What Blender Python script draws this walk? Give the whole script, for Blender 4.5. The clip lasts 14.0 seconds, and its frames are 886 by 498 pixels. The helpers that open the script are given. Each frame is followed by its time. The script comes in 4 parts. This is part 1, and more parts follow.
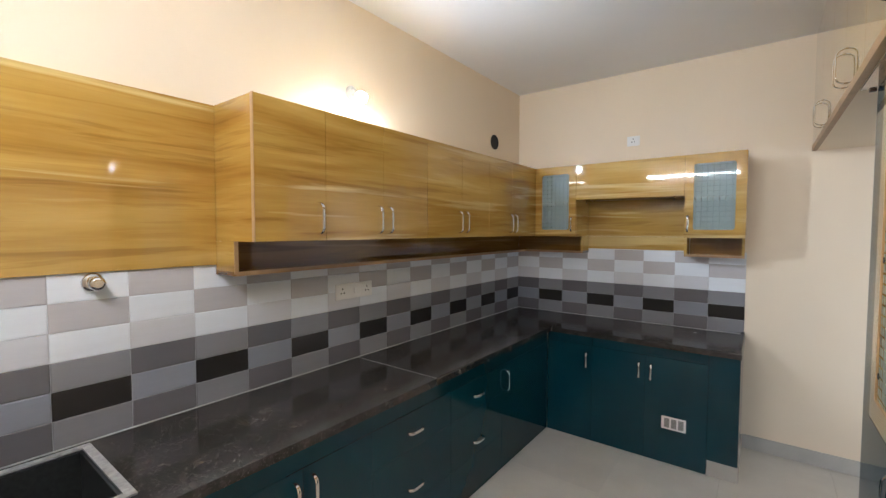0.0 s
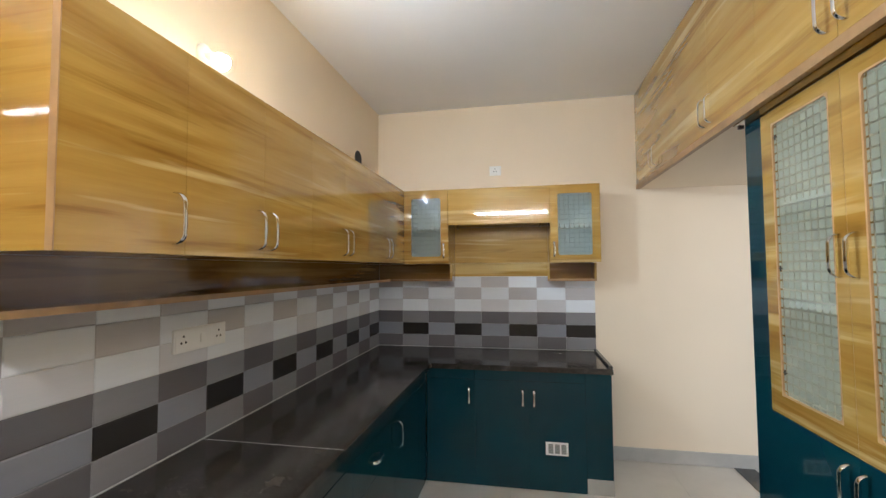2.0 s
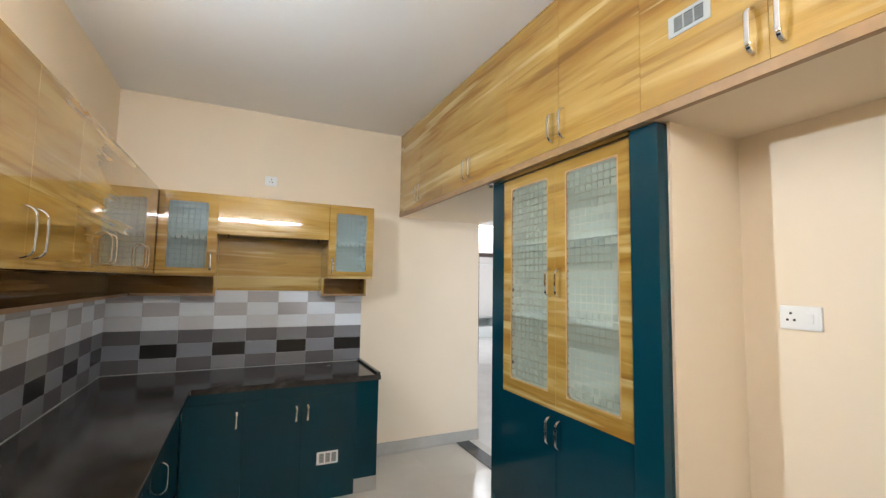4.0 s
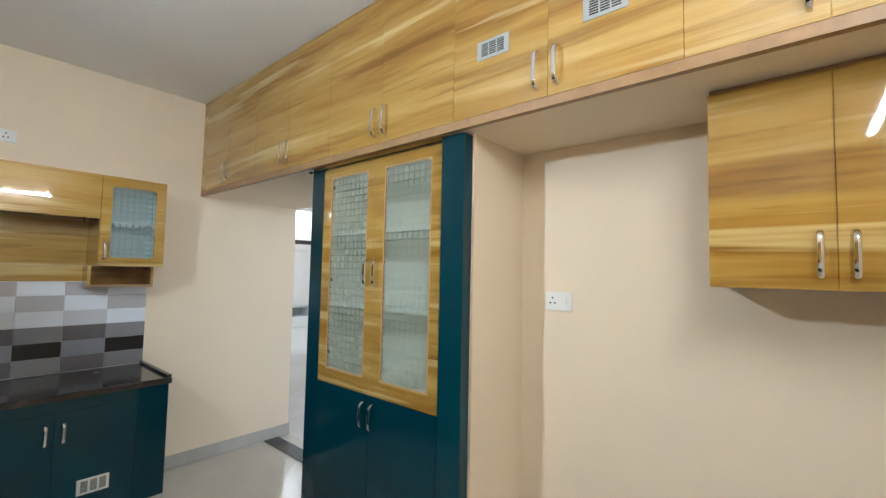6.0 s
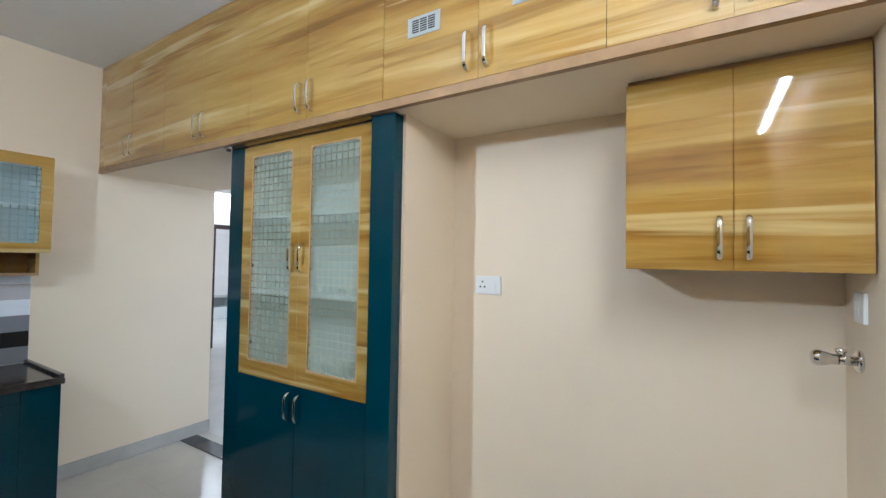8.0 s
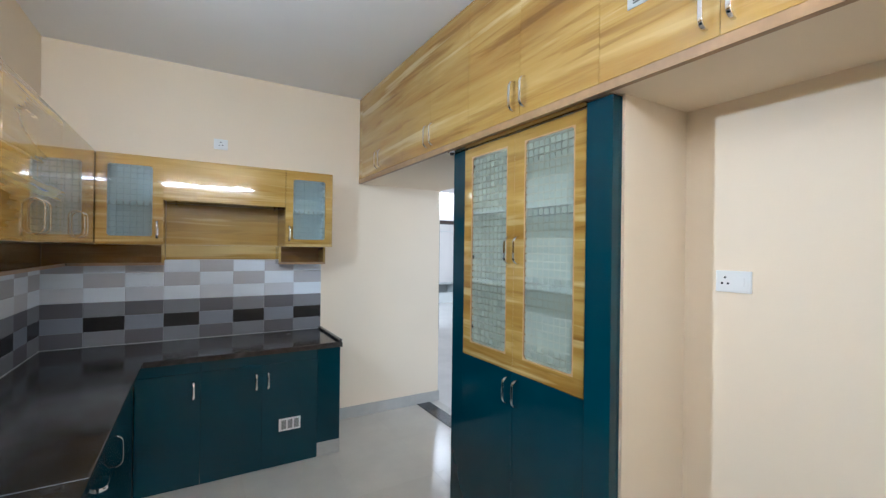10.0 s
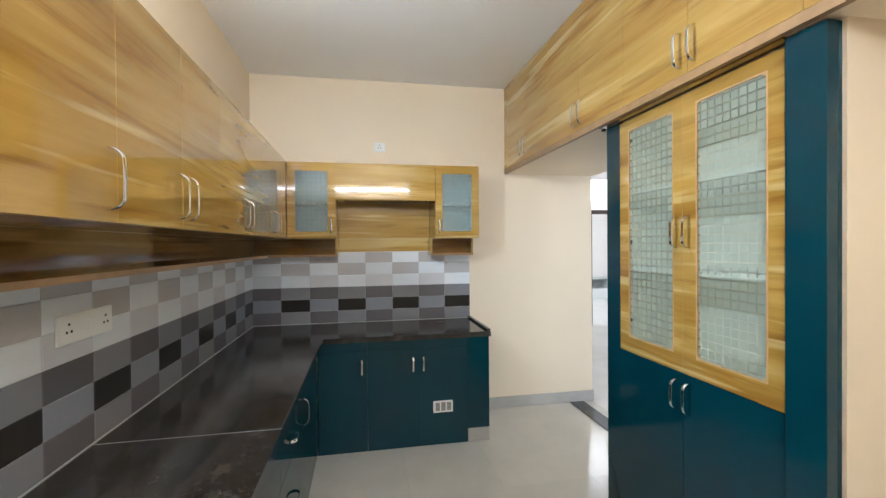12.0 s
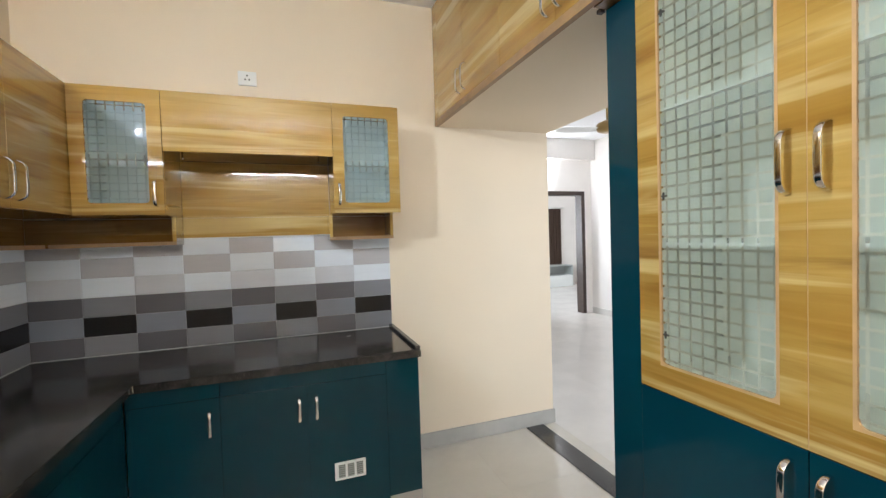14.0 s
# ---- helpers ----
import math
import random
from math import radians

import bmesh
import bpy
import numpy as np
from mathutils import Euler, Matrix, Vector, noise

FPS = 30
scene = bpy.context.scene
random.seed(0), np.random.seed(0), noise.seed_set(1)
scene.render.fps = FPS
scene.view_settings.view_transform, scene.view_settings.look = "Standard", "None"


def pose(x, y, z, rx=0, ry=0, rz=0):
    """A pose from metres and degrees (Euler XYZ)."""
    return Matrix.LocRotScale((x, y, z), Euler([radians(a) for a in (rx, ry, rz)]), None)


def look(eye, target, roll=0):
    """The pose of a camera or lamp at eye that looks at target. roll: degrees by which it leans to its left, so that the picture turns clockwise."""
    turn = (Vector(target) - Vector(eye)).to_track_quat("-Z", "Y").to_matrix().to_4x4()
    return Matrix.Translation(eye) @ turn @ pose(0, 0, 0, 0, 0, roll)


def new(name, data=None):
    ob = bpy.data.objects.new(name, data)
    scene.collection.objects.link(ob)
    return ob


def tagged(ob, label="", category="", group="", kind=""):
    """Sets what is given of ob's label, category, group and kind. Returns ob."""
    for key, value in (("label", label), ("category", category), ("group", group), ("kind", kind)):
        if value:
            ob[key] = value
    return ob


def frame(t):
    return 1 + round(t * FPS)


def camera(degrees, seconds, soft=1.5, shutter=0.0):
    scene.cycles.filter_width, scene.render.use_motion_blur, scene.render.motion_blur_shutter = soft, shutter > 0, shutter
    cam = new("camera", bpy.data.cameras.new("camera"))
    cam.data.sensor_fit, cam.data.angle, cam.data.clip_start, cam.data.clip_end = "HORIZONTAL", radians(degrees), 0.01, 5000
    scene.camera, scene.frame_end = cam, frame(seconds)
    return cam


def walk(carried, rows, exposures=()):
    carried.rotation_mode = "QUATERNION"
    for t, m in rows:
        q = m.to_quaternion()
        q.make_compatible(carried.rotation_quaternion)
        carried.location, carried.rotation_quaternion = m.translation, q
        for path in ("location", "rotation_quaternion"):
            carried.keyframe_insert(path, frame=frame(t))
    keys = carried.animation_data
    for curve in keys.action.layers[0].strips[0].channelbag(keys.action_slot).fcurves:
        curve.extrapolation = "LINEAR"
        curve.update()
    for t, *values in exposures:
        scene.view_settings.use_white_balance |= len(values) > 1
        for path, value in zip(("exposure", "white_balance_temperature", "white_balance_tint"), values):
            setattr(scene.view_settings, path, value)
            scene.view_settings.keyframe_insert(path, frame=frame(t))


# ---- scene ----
cam = camera(92.9, 14.0, soft=1.4)
PATH = [
    (0, (0.055, -0.129, 1.653), (-1.149, 1.465, 1.563), 0.1),
    (0.5, (-0.046, -0.131, 1.663), (-1.161, 1.529, 1.669), 0.1),
    (1, (-0.232, -0.011, 1.585), (-1.232, 1.719, 1.666), -0.1),
    (1.5, (-0.419, 0.088, 1.57), (-1.153, 1.948, 1.649), -0.2),
    (2, (-0.609, 0.06, 1.559), (-0.983, 2.023, 1.652), -0.4),
    (2.5, (-0.727, 0.021, 1.559), (-0.735, 2.018, 1.665), -0.2),
    (3, (-0.845, -0.011, 1.559), (-0.494, 1.954, 1.684), 0.1),
    (3.2, (-0.892, -0.03, 1.572), (-0.426, 1.911, 1.702), 0.3),
    (5.3, (-1.058, -0.084, 1.598), (0.264, 1.41, 1.746), 1.2),
    (5.5, (-1.052, -0.082, 1.601), (0.332, 1.356, 1.734), 1.2),
    (6, (-1.04, -0.097, 1.599), (0.482, 1.196, 1.713), 1.2),
    (6.5, (-1.019, -0.107, 1.602), (0.623, 1.031, 1.684), 1.0),
    (7, (-0.997, -0.107, 1.604), (0.731, 0.898, 1.663), 0.9),
    (7.2, (-0.998, -0.108, 1.596), (0.751, 0.859, 1.657), 1.1),
    (9.3, (-0.997, -0.069, 1.585), (0.371, 1.39, 1.607), 0.7),
    (9.5, (-1.01, -0.075, 1.597), (0.267, 1.464, 1.608), 0.7),
    (10, (-1.024, -0.08, 1.593), (-0.003, 1.64, 1.594), 0.7),
    (10.5, (-1.027, -0.072, 1.579), (-0.262, 1.776, 1.573), 0.6),
    (11, (-1.019, -0.077, 1.578), (-0.466, 1.845, 1.562), 0.3),
    (11.5, (-1.01, -0.091, 1.57), (-0.596, 1.866, 1.551), 0.1),
    (12, (-0.988, -0.033, 1.544), (-0.618, 1.932, 1.524), -0.5),
    (12.5, (-0.955, 0.189, 1.535), (-0.544, 2.147, 1.513), -1.2),
    (13, (-0.907, 0.445, 1.512), (-0.412, 2.382, 1.48), -1.6),
    (13.5, (-0.755, 0.736, 1.485), (-0.18, 2.651, 1.445), -1.8),
    (14, (-0.634, 1.019, 1.452), (0.042, 2.901, 1.393), -1.8),
]
walk(cam, [(t, look(eye, target, roll)) for t, eye, target, roll in PATH],
     exposures=[(0, 0.14, 5950, 12), (1, 0.06, 6000, 11), (2, 0.20, 6200, 11), (3, 0.31, 6230, 11), (5.5, 0.04, 6070, 8), (7, -0.07, 5670, 6), (9.5, 0.07, 5320, 8),
                (11, 0.30, 5720, 8), (12, 0.41, 5970, 8), (13, 0.45, 6320, 10), (14, 0.43, 6180, 9)])


# ---- light ----
world = bpy.data.worlds.new("world")
scene.world = world
world.use_nodes = True
wn = world.node_tree.nodes
sky = wn.new("ShaderNodeTexSky")
sky.sky_type, sky.sun_disc, sky.sun_elevation, sky.sun_rotation = "NISHITA", False, radians(40), radians(60)
wn["Background"].inputs[1].default_value = 0.1
world.node_tree.links.new(sky.outputs[0], wn["Background"].inputs[0])
# The last of these drives fill lights added out of view beyond the doorway.
TUBE_POWER, BULB_POWER, HALL_BULB, FILL_POWER = 175.0, 2950.0, 360.0, 40.0
LX, BY, SY, EX, NX = -1.92, 3.76, -0.486, 1.21, 0.832   # kitchen: west, north, south wall, east end of the doorway, niche wall
CEIL, SOFFIT = 3.0, 2.205


# ---- materials ----
def mat(name):
    m = bpy.data.materials.new(name)
    m.use_nodes = True
    nt = m.node_tree
    return m, nt, nt.nodes["Principled BSDF"]


def nd(nt, kind, **values):
    n = nt.nodes.new(kind)
    for k, v in values.items():
        n.inputs[k].default_value = v
    return n


def ramp(nt, fac, stops):
    r = nt.nodes.new("ShaderNodeValToRGB")
    e = r.color_ramp.elements
    while len(e) < len(stops):
        e.new(0.5)
    for el, (p, c) in zip(e, stops):
        el.position, el.color = p, (*c, 1)
    nt.links.new(fac, r.inputs[0])
    return r.outputs[0]


def position(nt, scale=(1, 1, 1), shift=None):
    g = nt.nodes.new("ShaderNodeNewGeometry")
    m = nt.nodes.new("ShaderNodeMapping")
    m.inputs["Scale"].default_value = scale
    nt.links.new(g.outputs["Position"], m.inputs["Vector"])
    if shift is not None:
        nt.links.new(shift, m.inputs["Location"])
    return m.outputs[0]


def mixed(nt, fac, a, b, mode="MIX"):
    n = nt.nodes.new("ShaderNodeMix")
    n.data_type, n.blend_type = "RGBA", mode
    for sock, v in ((n.inputs[0], fac), (n.inputs[6], a), (n.inputs[7], b)):
        if hasattr(v, "is_linked"):
            nt.links.new(v, sock)
        else:
            sock.default_value = v if isinstance(v, float) else (*v, 1)
    return n.outputs[2]


def bump(nt, bsdf, height, strength=0.1, distance=0.002):
    b = nd(nt, "ShaderNodeBump", Strength=strength, Distance=distance)
    nt.links.new(height, b.inputs["Height"])
    nt.links.new(b.outputs[0], bsdf.inputs["Normal"])


def plain(name, color, rough=0.5, metal=0.0, vary=0.06, scale=4.0, fine=0.0, spec=0.5, coat=0.0):
    """A surface of one colour with soft patches, fine grain and slight relief."""
    m, nt, b = mat(name)
    big = nd(nt, "ShaderNodeTexNoise", Scale=scale, Detail=3.0)
    nt.links.new(position(nt), big.inputs["Vector"])
    lo, hi = [c * (1 - vary) for c in color], [min(1, c * (1 + vary)) for c in color]
    nt.links.new(ramp(nt, big.outputs[0], [(0.3, lo), (0.7, hi)]), b.inputs["Base Color"])
    b.inputs["Roughness"].default_value, b.inputs["Metallic"].default_value = rough, metal
    b.inputs["Specular IOR Level"].default_value, b.inputs["Coat Weight"].default_value = spec, coat
    if fine:
        small = nd(nt, "ShaderNodeTexNoise", Scale=260.0, Detail=4.0)
        nt.links.new(position(nt), small.inputs["Vector"])
        bump(nt, b, small.outputs[0], fine)
    return m


def wood_material(name, tint=(1, 1, 1), rough=0.05, jump=0.0):
    """Glossy laminate: ochre ground, long wavy level streaks, dark wisps, pale sapwood lines, a slightly wavy face."""
    m, nt, b = mat(name)
    info = nt.nodes.new("ShaderNodeObjectInfo")
    off = nt.nodes.new("ShaderNodeCombineXYZ")
    for i, amount in enumerate((0.03, 0.03, jump)):
        k = nt.nodes.new("ShaderNodeMath")
        k.operation = "MULTIPLY"
        k.inputs[1].default_value = amount
        nt.links.new(info.outputs["Random"], k.inputs[0])
        nt.links.new(k.outputs[0], off.inputs[i])

    def noise(scale, detail, rough_, distortion, size=1.0):
        n = nd(nt, "ShaderNodeTexNoise", Scale=size, Detail=detail, Roughness=rough_, Distortion=distortion)
        nt.links.new(position(nt, scale, off.outputs[0]), n.inputs["Vector"])
        return n.outputs[0]
    c = ramp(nt, noise((0.7, 0.7, 8.5), 4.0, 0.55, 0.45), [(0.29, (0.26, 0.128, 0.021)), (0.40, (0.36, 0.195, 0.036)),
                                                           (0.51, (0.425, 0.254, 0.055)), (0.62, (0.48, 0.304, 0.080)), (0.74, (0.56, 0.382, 0.125))])
    wisp = ramp(nt, noise((1.0, 1.0, 20), 4.5, 0.58, 0.55, 1.1), [(0.32, (0.52, 0.42, 0.32)), (0.40, (0.80, 0.74, 0.65)), (0.45, (1, 1, 1)), (0.60, (1, 1, 1)),
                                                                (0.66, (1.16, 1.18, 1.32))])
    c = mixed(nt, 0.62, c, wisp, "MULTIPLY")
    pale = ramp(nt, noise((0.6, 0.6, 13), 4.0, 0.55, 0.4, 0.9), [(0.56, (0, 0, 0)), (0.61, (0.5,) * 3), (0.66, (0.85,) * 3)])
    c = mixed(nt, pale, c, (0.64, 0.475, 0.20))
    grain = ramp(nt, noise((6, 6, 90), 3.0, 0.6, 0.0), [(0.35, (0.92, 0.90, 0.86)), (0.65, (1.04, 1.04, 1.04))])
    c = mixed(nt, 0.4, c, grain, "MULTIPLY")
    nt.links.new(mixed(nt, 1.0, c, tint, "MULTIPLY"), b.inputs["Base Color"])
    b.inputs["Roughness"].default_value = rough
    b.inputs["Specular IOR Level"].default_value = 0.25
    b.inputs["Coat Weight"].default_value, b.inputs["Coat Roughness"].default_value = 1.0, 0.03
    wave = nd(nt, "ShaderNodeTexNoise", Scale=15.0, Detail=2.0, Roughness=0.5)
    nt.links.new(position(nt, (1, 1, 1.6)), wave.inputs["Vector"])
    bump(nt, b, wave.outputs[0], 0.017, 0.006)
    return m


WOOD = wood_material("wood_laminate")
WOOD_DIM = wood_material("wood_laminate_matt", rough=0.25)
WOOD_LOFT = wood_material("wood_laminate_loft", jump=0.45)
# The same laminate darkened: shade under the cabinets is partly in the tint.
WOOD_SHADED = wood_material("wood_laminate_shaded", (0.50, 0.38, 0.26), 0.12)
EDGE = plain("edge_band", (0.34, 0.205, 0.095), 0.4, vary=0.12, scale=20)
BEAD = plain("routed_edge", (0.52, 0.32, 0.15), 0.35, vary=0.1, scale=20)
WALL = plain("peach_paint", (0.82, 0.695, 0.53), 0.55, vary=0.02, scale=1.3, fine=0.05)
CEILING = plain("ceiling_paint", (0.86, 0.86, 0.87), 0.6, vary=0.02, scale=1.2, fine=0.05)
HALL_WALL = plain("hall_paint", (0.82, 0.78, 0.74), 0.6, vary=0.02, fine=0.04)
WHITE_LAM = plain("white_laminate", (0.80, 0.82, 0.80), 0.35, vary=0.02)
# White lining of the glass cabinets, its bluish shade put into the colour.
LAM_SHADED_BLUE = plain("white_laminate_shaded_blue", (0.62, 0.73, 0.77), 0.4, vary=0.03)
CREAM_LAM = plain("cream_laminate", (0.82, 0.805, 0.70), 0.4, vary=0.02)
PLASTIC = plain("white_plastic", (0.82, 0.82, 0.80), 0.3, vary=0.01)
BLACK = plain("dark_slot", (0.015, 0.015, 0.015), 0.6)
GREYSLOT = plain("grey_slot", (0.14, 0.15, 0.13), 0.6)
VENT_GREY = plain("vent_grey", (0.42, 0.44, 0.43), 0.35, vary=0.02)
CHROME = plain("chrome", (0.74, 0.73, 0.71), 0.07, 1.0, vary=0.03, scale=40)
STEEL = plain("brushed_steel", (0.55, 0.55, 0.55), 0.3, 1.0, vary=0.05, scale=15)
DARK_STEEL = plain("dark_steel", (0.07, 0.065, 0.06), 0.35, 0.6)
SKIRT = plain("skirting_tile", (0.46, 0.44, 0.40), 0.25, vary=0.08, scale=6)
STRIP = plain("black_granite_strip", (0.03, 0.028, 0.028), 0.15, vary=0.3, scale=120)
FRAME_BROWN = plain("dark_brown_wood", (0.045, 0.028, 0.022), 0.4, vary=0.25, scale=18)
CURTAIN = plain("brown_fabric", (0.05, 0.028, 0.018), 0.9, vary=0.2, scale=30)
GOLD = plain("antique_brass", (0.35, 0.24, 0.10), 0.3, 0.8)
SEAL = plain("sealant", (0.36, 0.36, 0.35), 0.7, vary=0.2, scale=12)
GROUT = plain("grout", (0.55, 0.55, 0.56), 0.8, vary=0.05, fine=0.2)


def teal_material():
    """High-gloss dark teal laminate with light smears."""
    m, nt, b = mat("teal_gloss")
    n = nd(nt, "ShaderNodeTexNoise", Scale=2.2, Detail=4.0)
    nt.links.new(position(nt), n.inputs["Vector"])
    nt.links.new(ramp(nt, n.outputs[0], [(0.3, (0.0021, 0.031, 0.046)), (0.7, (0.0029, 0.039, 0.056))]), b.inputs["Base Color"])
    s = nd(nt, "ShaderNodeTexNoise", Scale=14.0, Detail=5.0)
    nt.links.new(position(nt), s.inputs["Vector"])
    nt.links.new(ramp(nt, s.outputs[0], [(0.35, (0.035,) * 3), (0.75, (0.10,) * 3)]), b.inputs["Roughness"])
    b.inputs["Specular IOR Level"].default_value = 0.38
    w = nd(nt, "ShaderNodeTexNoise", Scale=5.0, Detail=1.0)
    nt.links.new(position(nt), w.inputs["Vector"])
    bump(nt, b, w.outputs[0], 0.03, 0.004)
    return m


def granite_material():
    """Polished black granite with brownish clouds, grey flecks and dust."""
    m, nt, b = mat("black_granite")
    a = nd(nt, "ShaderNodeTexNoise", Scale=9.0, Detail=6.0, Roughness=0.65)
    nt.links.new(position(nt), a.inputs["Vector"])
    c = ramp(nt, a.outputs[0], [(0.35, (0.016, 0.0145, 0.0138)), (0.54, (0.035, 0.031, 0.028)), (0.72, (0.080, 0.069, 0.060))])
    v = nd(nt, "ShaderNodeTexNoise", Scale=110.0, Detail=5.0, Roughness=0.7)
    nt.links.new(position(nt), v.inputs["Vector"])
    f = ramp(nt, v.outputs[0], [(0.57, (0, 0, 0)), (0.68, (1, 1, 1))])
    nt.links.new(mixed(nt, f, c, (0.105, 0.093, 0.080)), b.inputs["Base Color"])
    d = nd(nt, "ShaderNodeTexNoise", Scale=3.5, Detail=6.0, Roughness=0.7)
    nt.links.new(position(nt), d.inputs["Vector"])
    nt.links.new(ramp(nt, d.outputs[0], [(0.35, (0.08,) * 3), (0.70, (0.22,) * 3)]), b.inputs["Roughness"])
    bump(nt, b, v.outputs[0], 0.06, 0.001)
    return m


def floor_material(name, base):
    """Polished vitrified tile, faint clouds, a touch of difference tile by tile."""
    m, nt, b = mat(name)
    a = nd(nt, "ShaderNodeTexNoise", Scale=3.0, Detail=6.0, Roughness=0.6)
    nt.links.new(position(nt), a.inputs["Vector"])
    c = ramp(nt, a.outputs[0], [(0.3, [x * 0.94 for x in base]), (0.7, [min(1, x * 1.05) for x in base])])
    info = nt.nodes.new("ShaderNodeObjectInfo")
    r = ramp(nt, info.outputs["Random"], [(0, (0.95,) * 3), (1, (1.0,) * 3)])
    nt.links.new(mixed(nt, 1.0, c, r, "MULTIPLY"), b.inputs["Base Color"])
    s = nd(nt, "ShaderNodeTexNoise", Scale=1.6, Detail=2.0)
    nt.links.new(position(nt), s.inputs["Vector"])
    nt.links.new(ramp(nt, s.outputs[0], [(0.3, (0.18,) * 3), (0.75, (0.235,) * 3)]), b.inputs["Roughness"])
    return m


def tile_material(name, base):
    """Glazed wall tile, satin, with faint streaks and a difference tile by tile."""
    m, nt, b = mat(name)
    a = nd(nt, "ShaderNodeTexNoise", Scale=1.0, Detail=5.0, Roughness=0.65)
    nt.links.new(position(nt, (4, 4, 40)), a.inputs["Vector"])
    c = ramp(nt, a.outputs[0], [(0.3, [x * 0.97 for x in base]), (0.7, [min(1, x * 1.02) for x in base])])
    info = nt.nodes.new("ShaderNodeObjectInfo")
    r = ramp(nt, info.outputs["Random"], [(0, (0.93,) * 3), (1, (1.0,) * 3)])
    nt.links.new(mixed(nt, 1.0, c, r, "MULTIPLY"), b.inputs["Base Color"])
    b.inputs["Roughness"].default_value = 0.22
    return m


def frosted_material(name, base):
    """Acid-etched glass: milky, with some of what lies behind showing through."""
    m, nt, b = mat(name)
    n = nd(nt, "ShaderNodeTexNoise", Scale=30.0, Detail=3.0)
    nt.links.new(position(nt), n.inputs["Vector"])
    nt.links.new(ramp(nt, n.outputs[0], [(0.3, [c * 0.97 for c in base]), (0.7, [c * 1.03 for c in base])]), b.inputs["Base Color"])
    b.inputs["Roughness"].default_value = 0.3
    b.inputs["Coat Weight"].default_value, b.inputs["Coat Roughness"].default_value = 1.0, 0.03
    clear = nt.nodes.new("ShaderNodeBsdfTransparent")
    clear.inputs["Color"].default_value = (0.92, 0.98, 0.93, 1)
    spread = nt.nodes.new("ShaderNodeBsdfTranslucent")
    spread.inputs["Color"].default_value = (0.90, 0.97, 0.91, 1)
    milk = nd(nt, "ShaderNodeMixShader", Fac=0.5)
    nt.links.new(b.outputs[0], milk.inputs[1])
    nt.links.new(spread.outputs[0], milk.inputs[2])
    mix = nd(nt, "ShaderNodeMixShader", Fac=0.24)
    nt.links.new(milk.outputs[0], mix.inputs[1])
    nt.links.new(clear.outputs[0], mix.inputs[2])
    nt.links.new(mix.outputs[0], nt.nodes["Material Output"].inputs["Surface"])
    return m


def clear_material():
    """The unetched lines of the pane: clear, a little hazy, glossy."""
    m, nt, b = mat("clear_glass")
    b.inputs["Base Color"].default_value = (0.42, 0.41, 0.32, 1)
    b.inputs["Roughness"].default_value = 0.3
    b.inputs["Coat Weight"].default_value, b.inputs["Coat Roughness"].default_value = 1.0, 0.02
    clear = nt.nodes.new("ShaderNodeBsdfTransparent")
    clear.inputs["Color"].default_value = (0.97, 0.985, 0.96, 1)
    mix = nd(nt, "ShaderNodeMixShader", Fac=0.80)
    nt.links.new(b.outputs[0], mix.inputs[1])
    nt.links.new(clear.outputs[0], mix.inputs[2])
    nt.links.new(mix.outputs[0], nt.nodes["Material Output"].inputs["Surface"])
    return m


def inner_face_material():
    """The far face of a pane: lets everything through."""
    m, nt, b = mat("glass_inner_face")
    clear = nt.nodes.new("ShaderNodeBsdfTransparent")
    clear.inputs["Color"].default_value = (0.98, 0.99, 0.98, 1)
    nt.links.new(clear.outputs[0], nt.nodes["Material Output"].inputs["Surface"])
    return m


def emitter(name, color, strength):
    m, nt, b = mat(name)
    b.inputs["Base Color"].default_value = (0.9, 0.9, 0.9, 1)
    b.inputs["Emission Color"].default_value = (*color, 1)
    b.inputs["Emission Strength"].default_value = strength
    return m


TEAL, GRANITE, CLEAR, INNER = teal_material(), granite_material(), clear_material(), inner_face_material()
# Same glass twice; the second has the blue cast of its light mixed in.
FROST, FROST_LIT_BLUE = frosted_material("frosted_glass", (0.50, 0.55, 0.455)), frosted_material("frosted_glass_lit_blue", (0.46, 0.60, 0.65))
FLOOR = floor_material("kitchen_floor_tile", (0.62, 0.585, 0.52))
HALL_FLOOR = floor_material("hall_floor_tile", (0.70, 0.67, 0.63))
TONES = {"d": (0.13, 0.124, 0.132), "s": (0.255, 0.265, 0.305), "g": (0.235, 0.233, 0.25), "b": (0.022, 0.019, 0.018),
         "w": (0.80, 0.835, 0.88), "p": (0.53, 0.51, 0.52), "l": (0.655, 0.655, 0.685)}
TONE_MATS = {k: tile_material("tile_" + k, c) for k, c in TONES.items()}
TUBE_MAT = emitter("tube_glow", (0.97, 0.975, 0.97), TUBE_POWER)
BULB_MAT = emitter("bulb_glow", (0.80, 0.91, 1.0), BULB_POWER)
BULB_SIDE = emitter("bulb_side_glow", (0.80, 0.91, 1.0), BULB_POWER * 0.01)
HALL_LIGHT = emitter("hall_lamp_glow", (0.95, 0.97, 1.0), HALL_BULB)

# ---- builders ----
ROOT = {}


def thing(name, at, label, category, group=""):
    e = new(name)
    e.empty_display_size = 0.05
    e.location = at
    ROOT[e] = Vector(at)
    return tagged(e, label, category, group)


def mesh_object(name, bm, material, at=(0, 0, 0)):
    me = bpy.data.meshes.new(name)
    bm.normal_update()
    bm.to_mesh(me)
    bm.free()
    me.materials.append(material)
    o = new(name, me)
    o.location = at
    return o


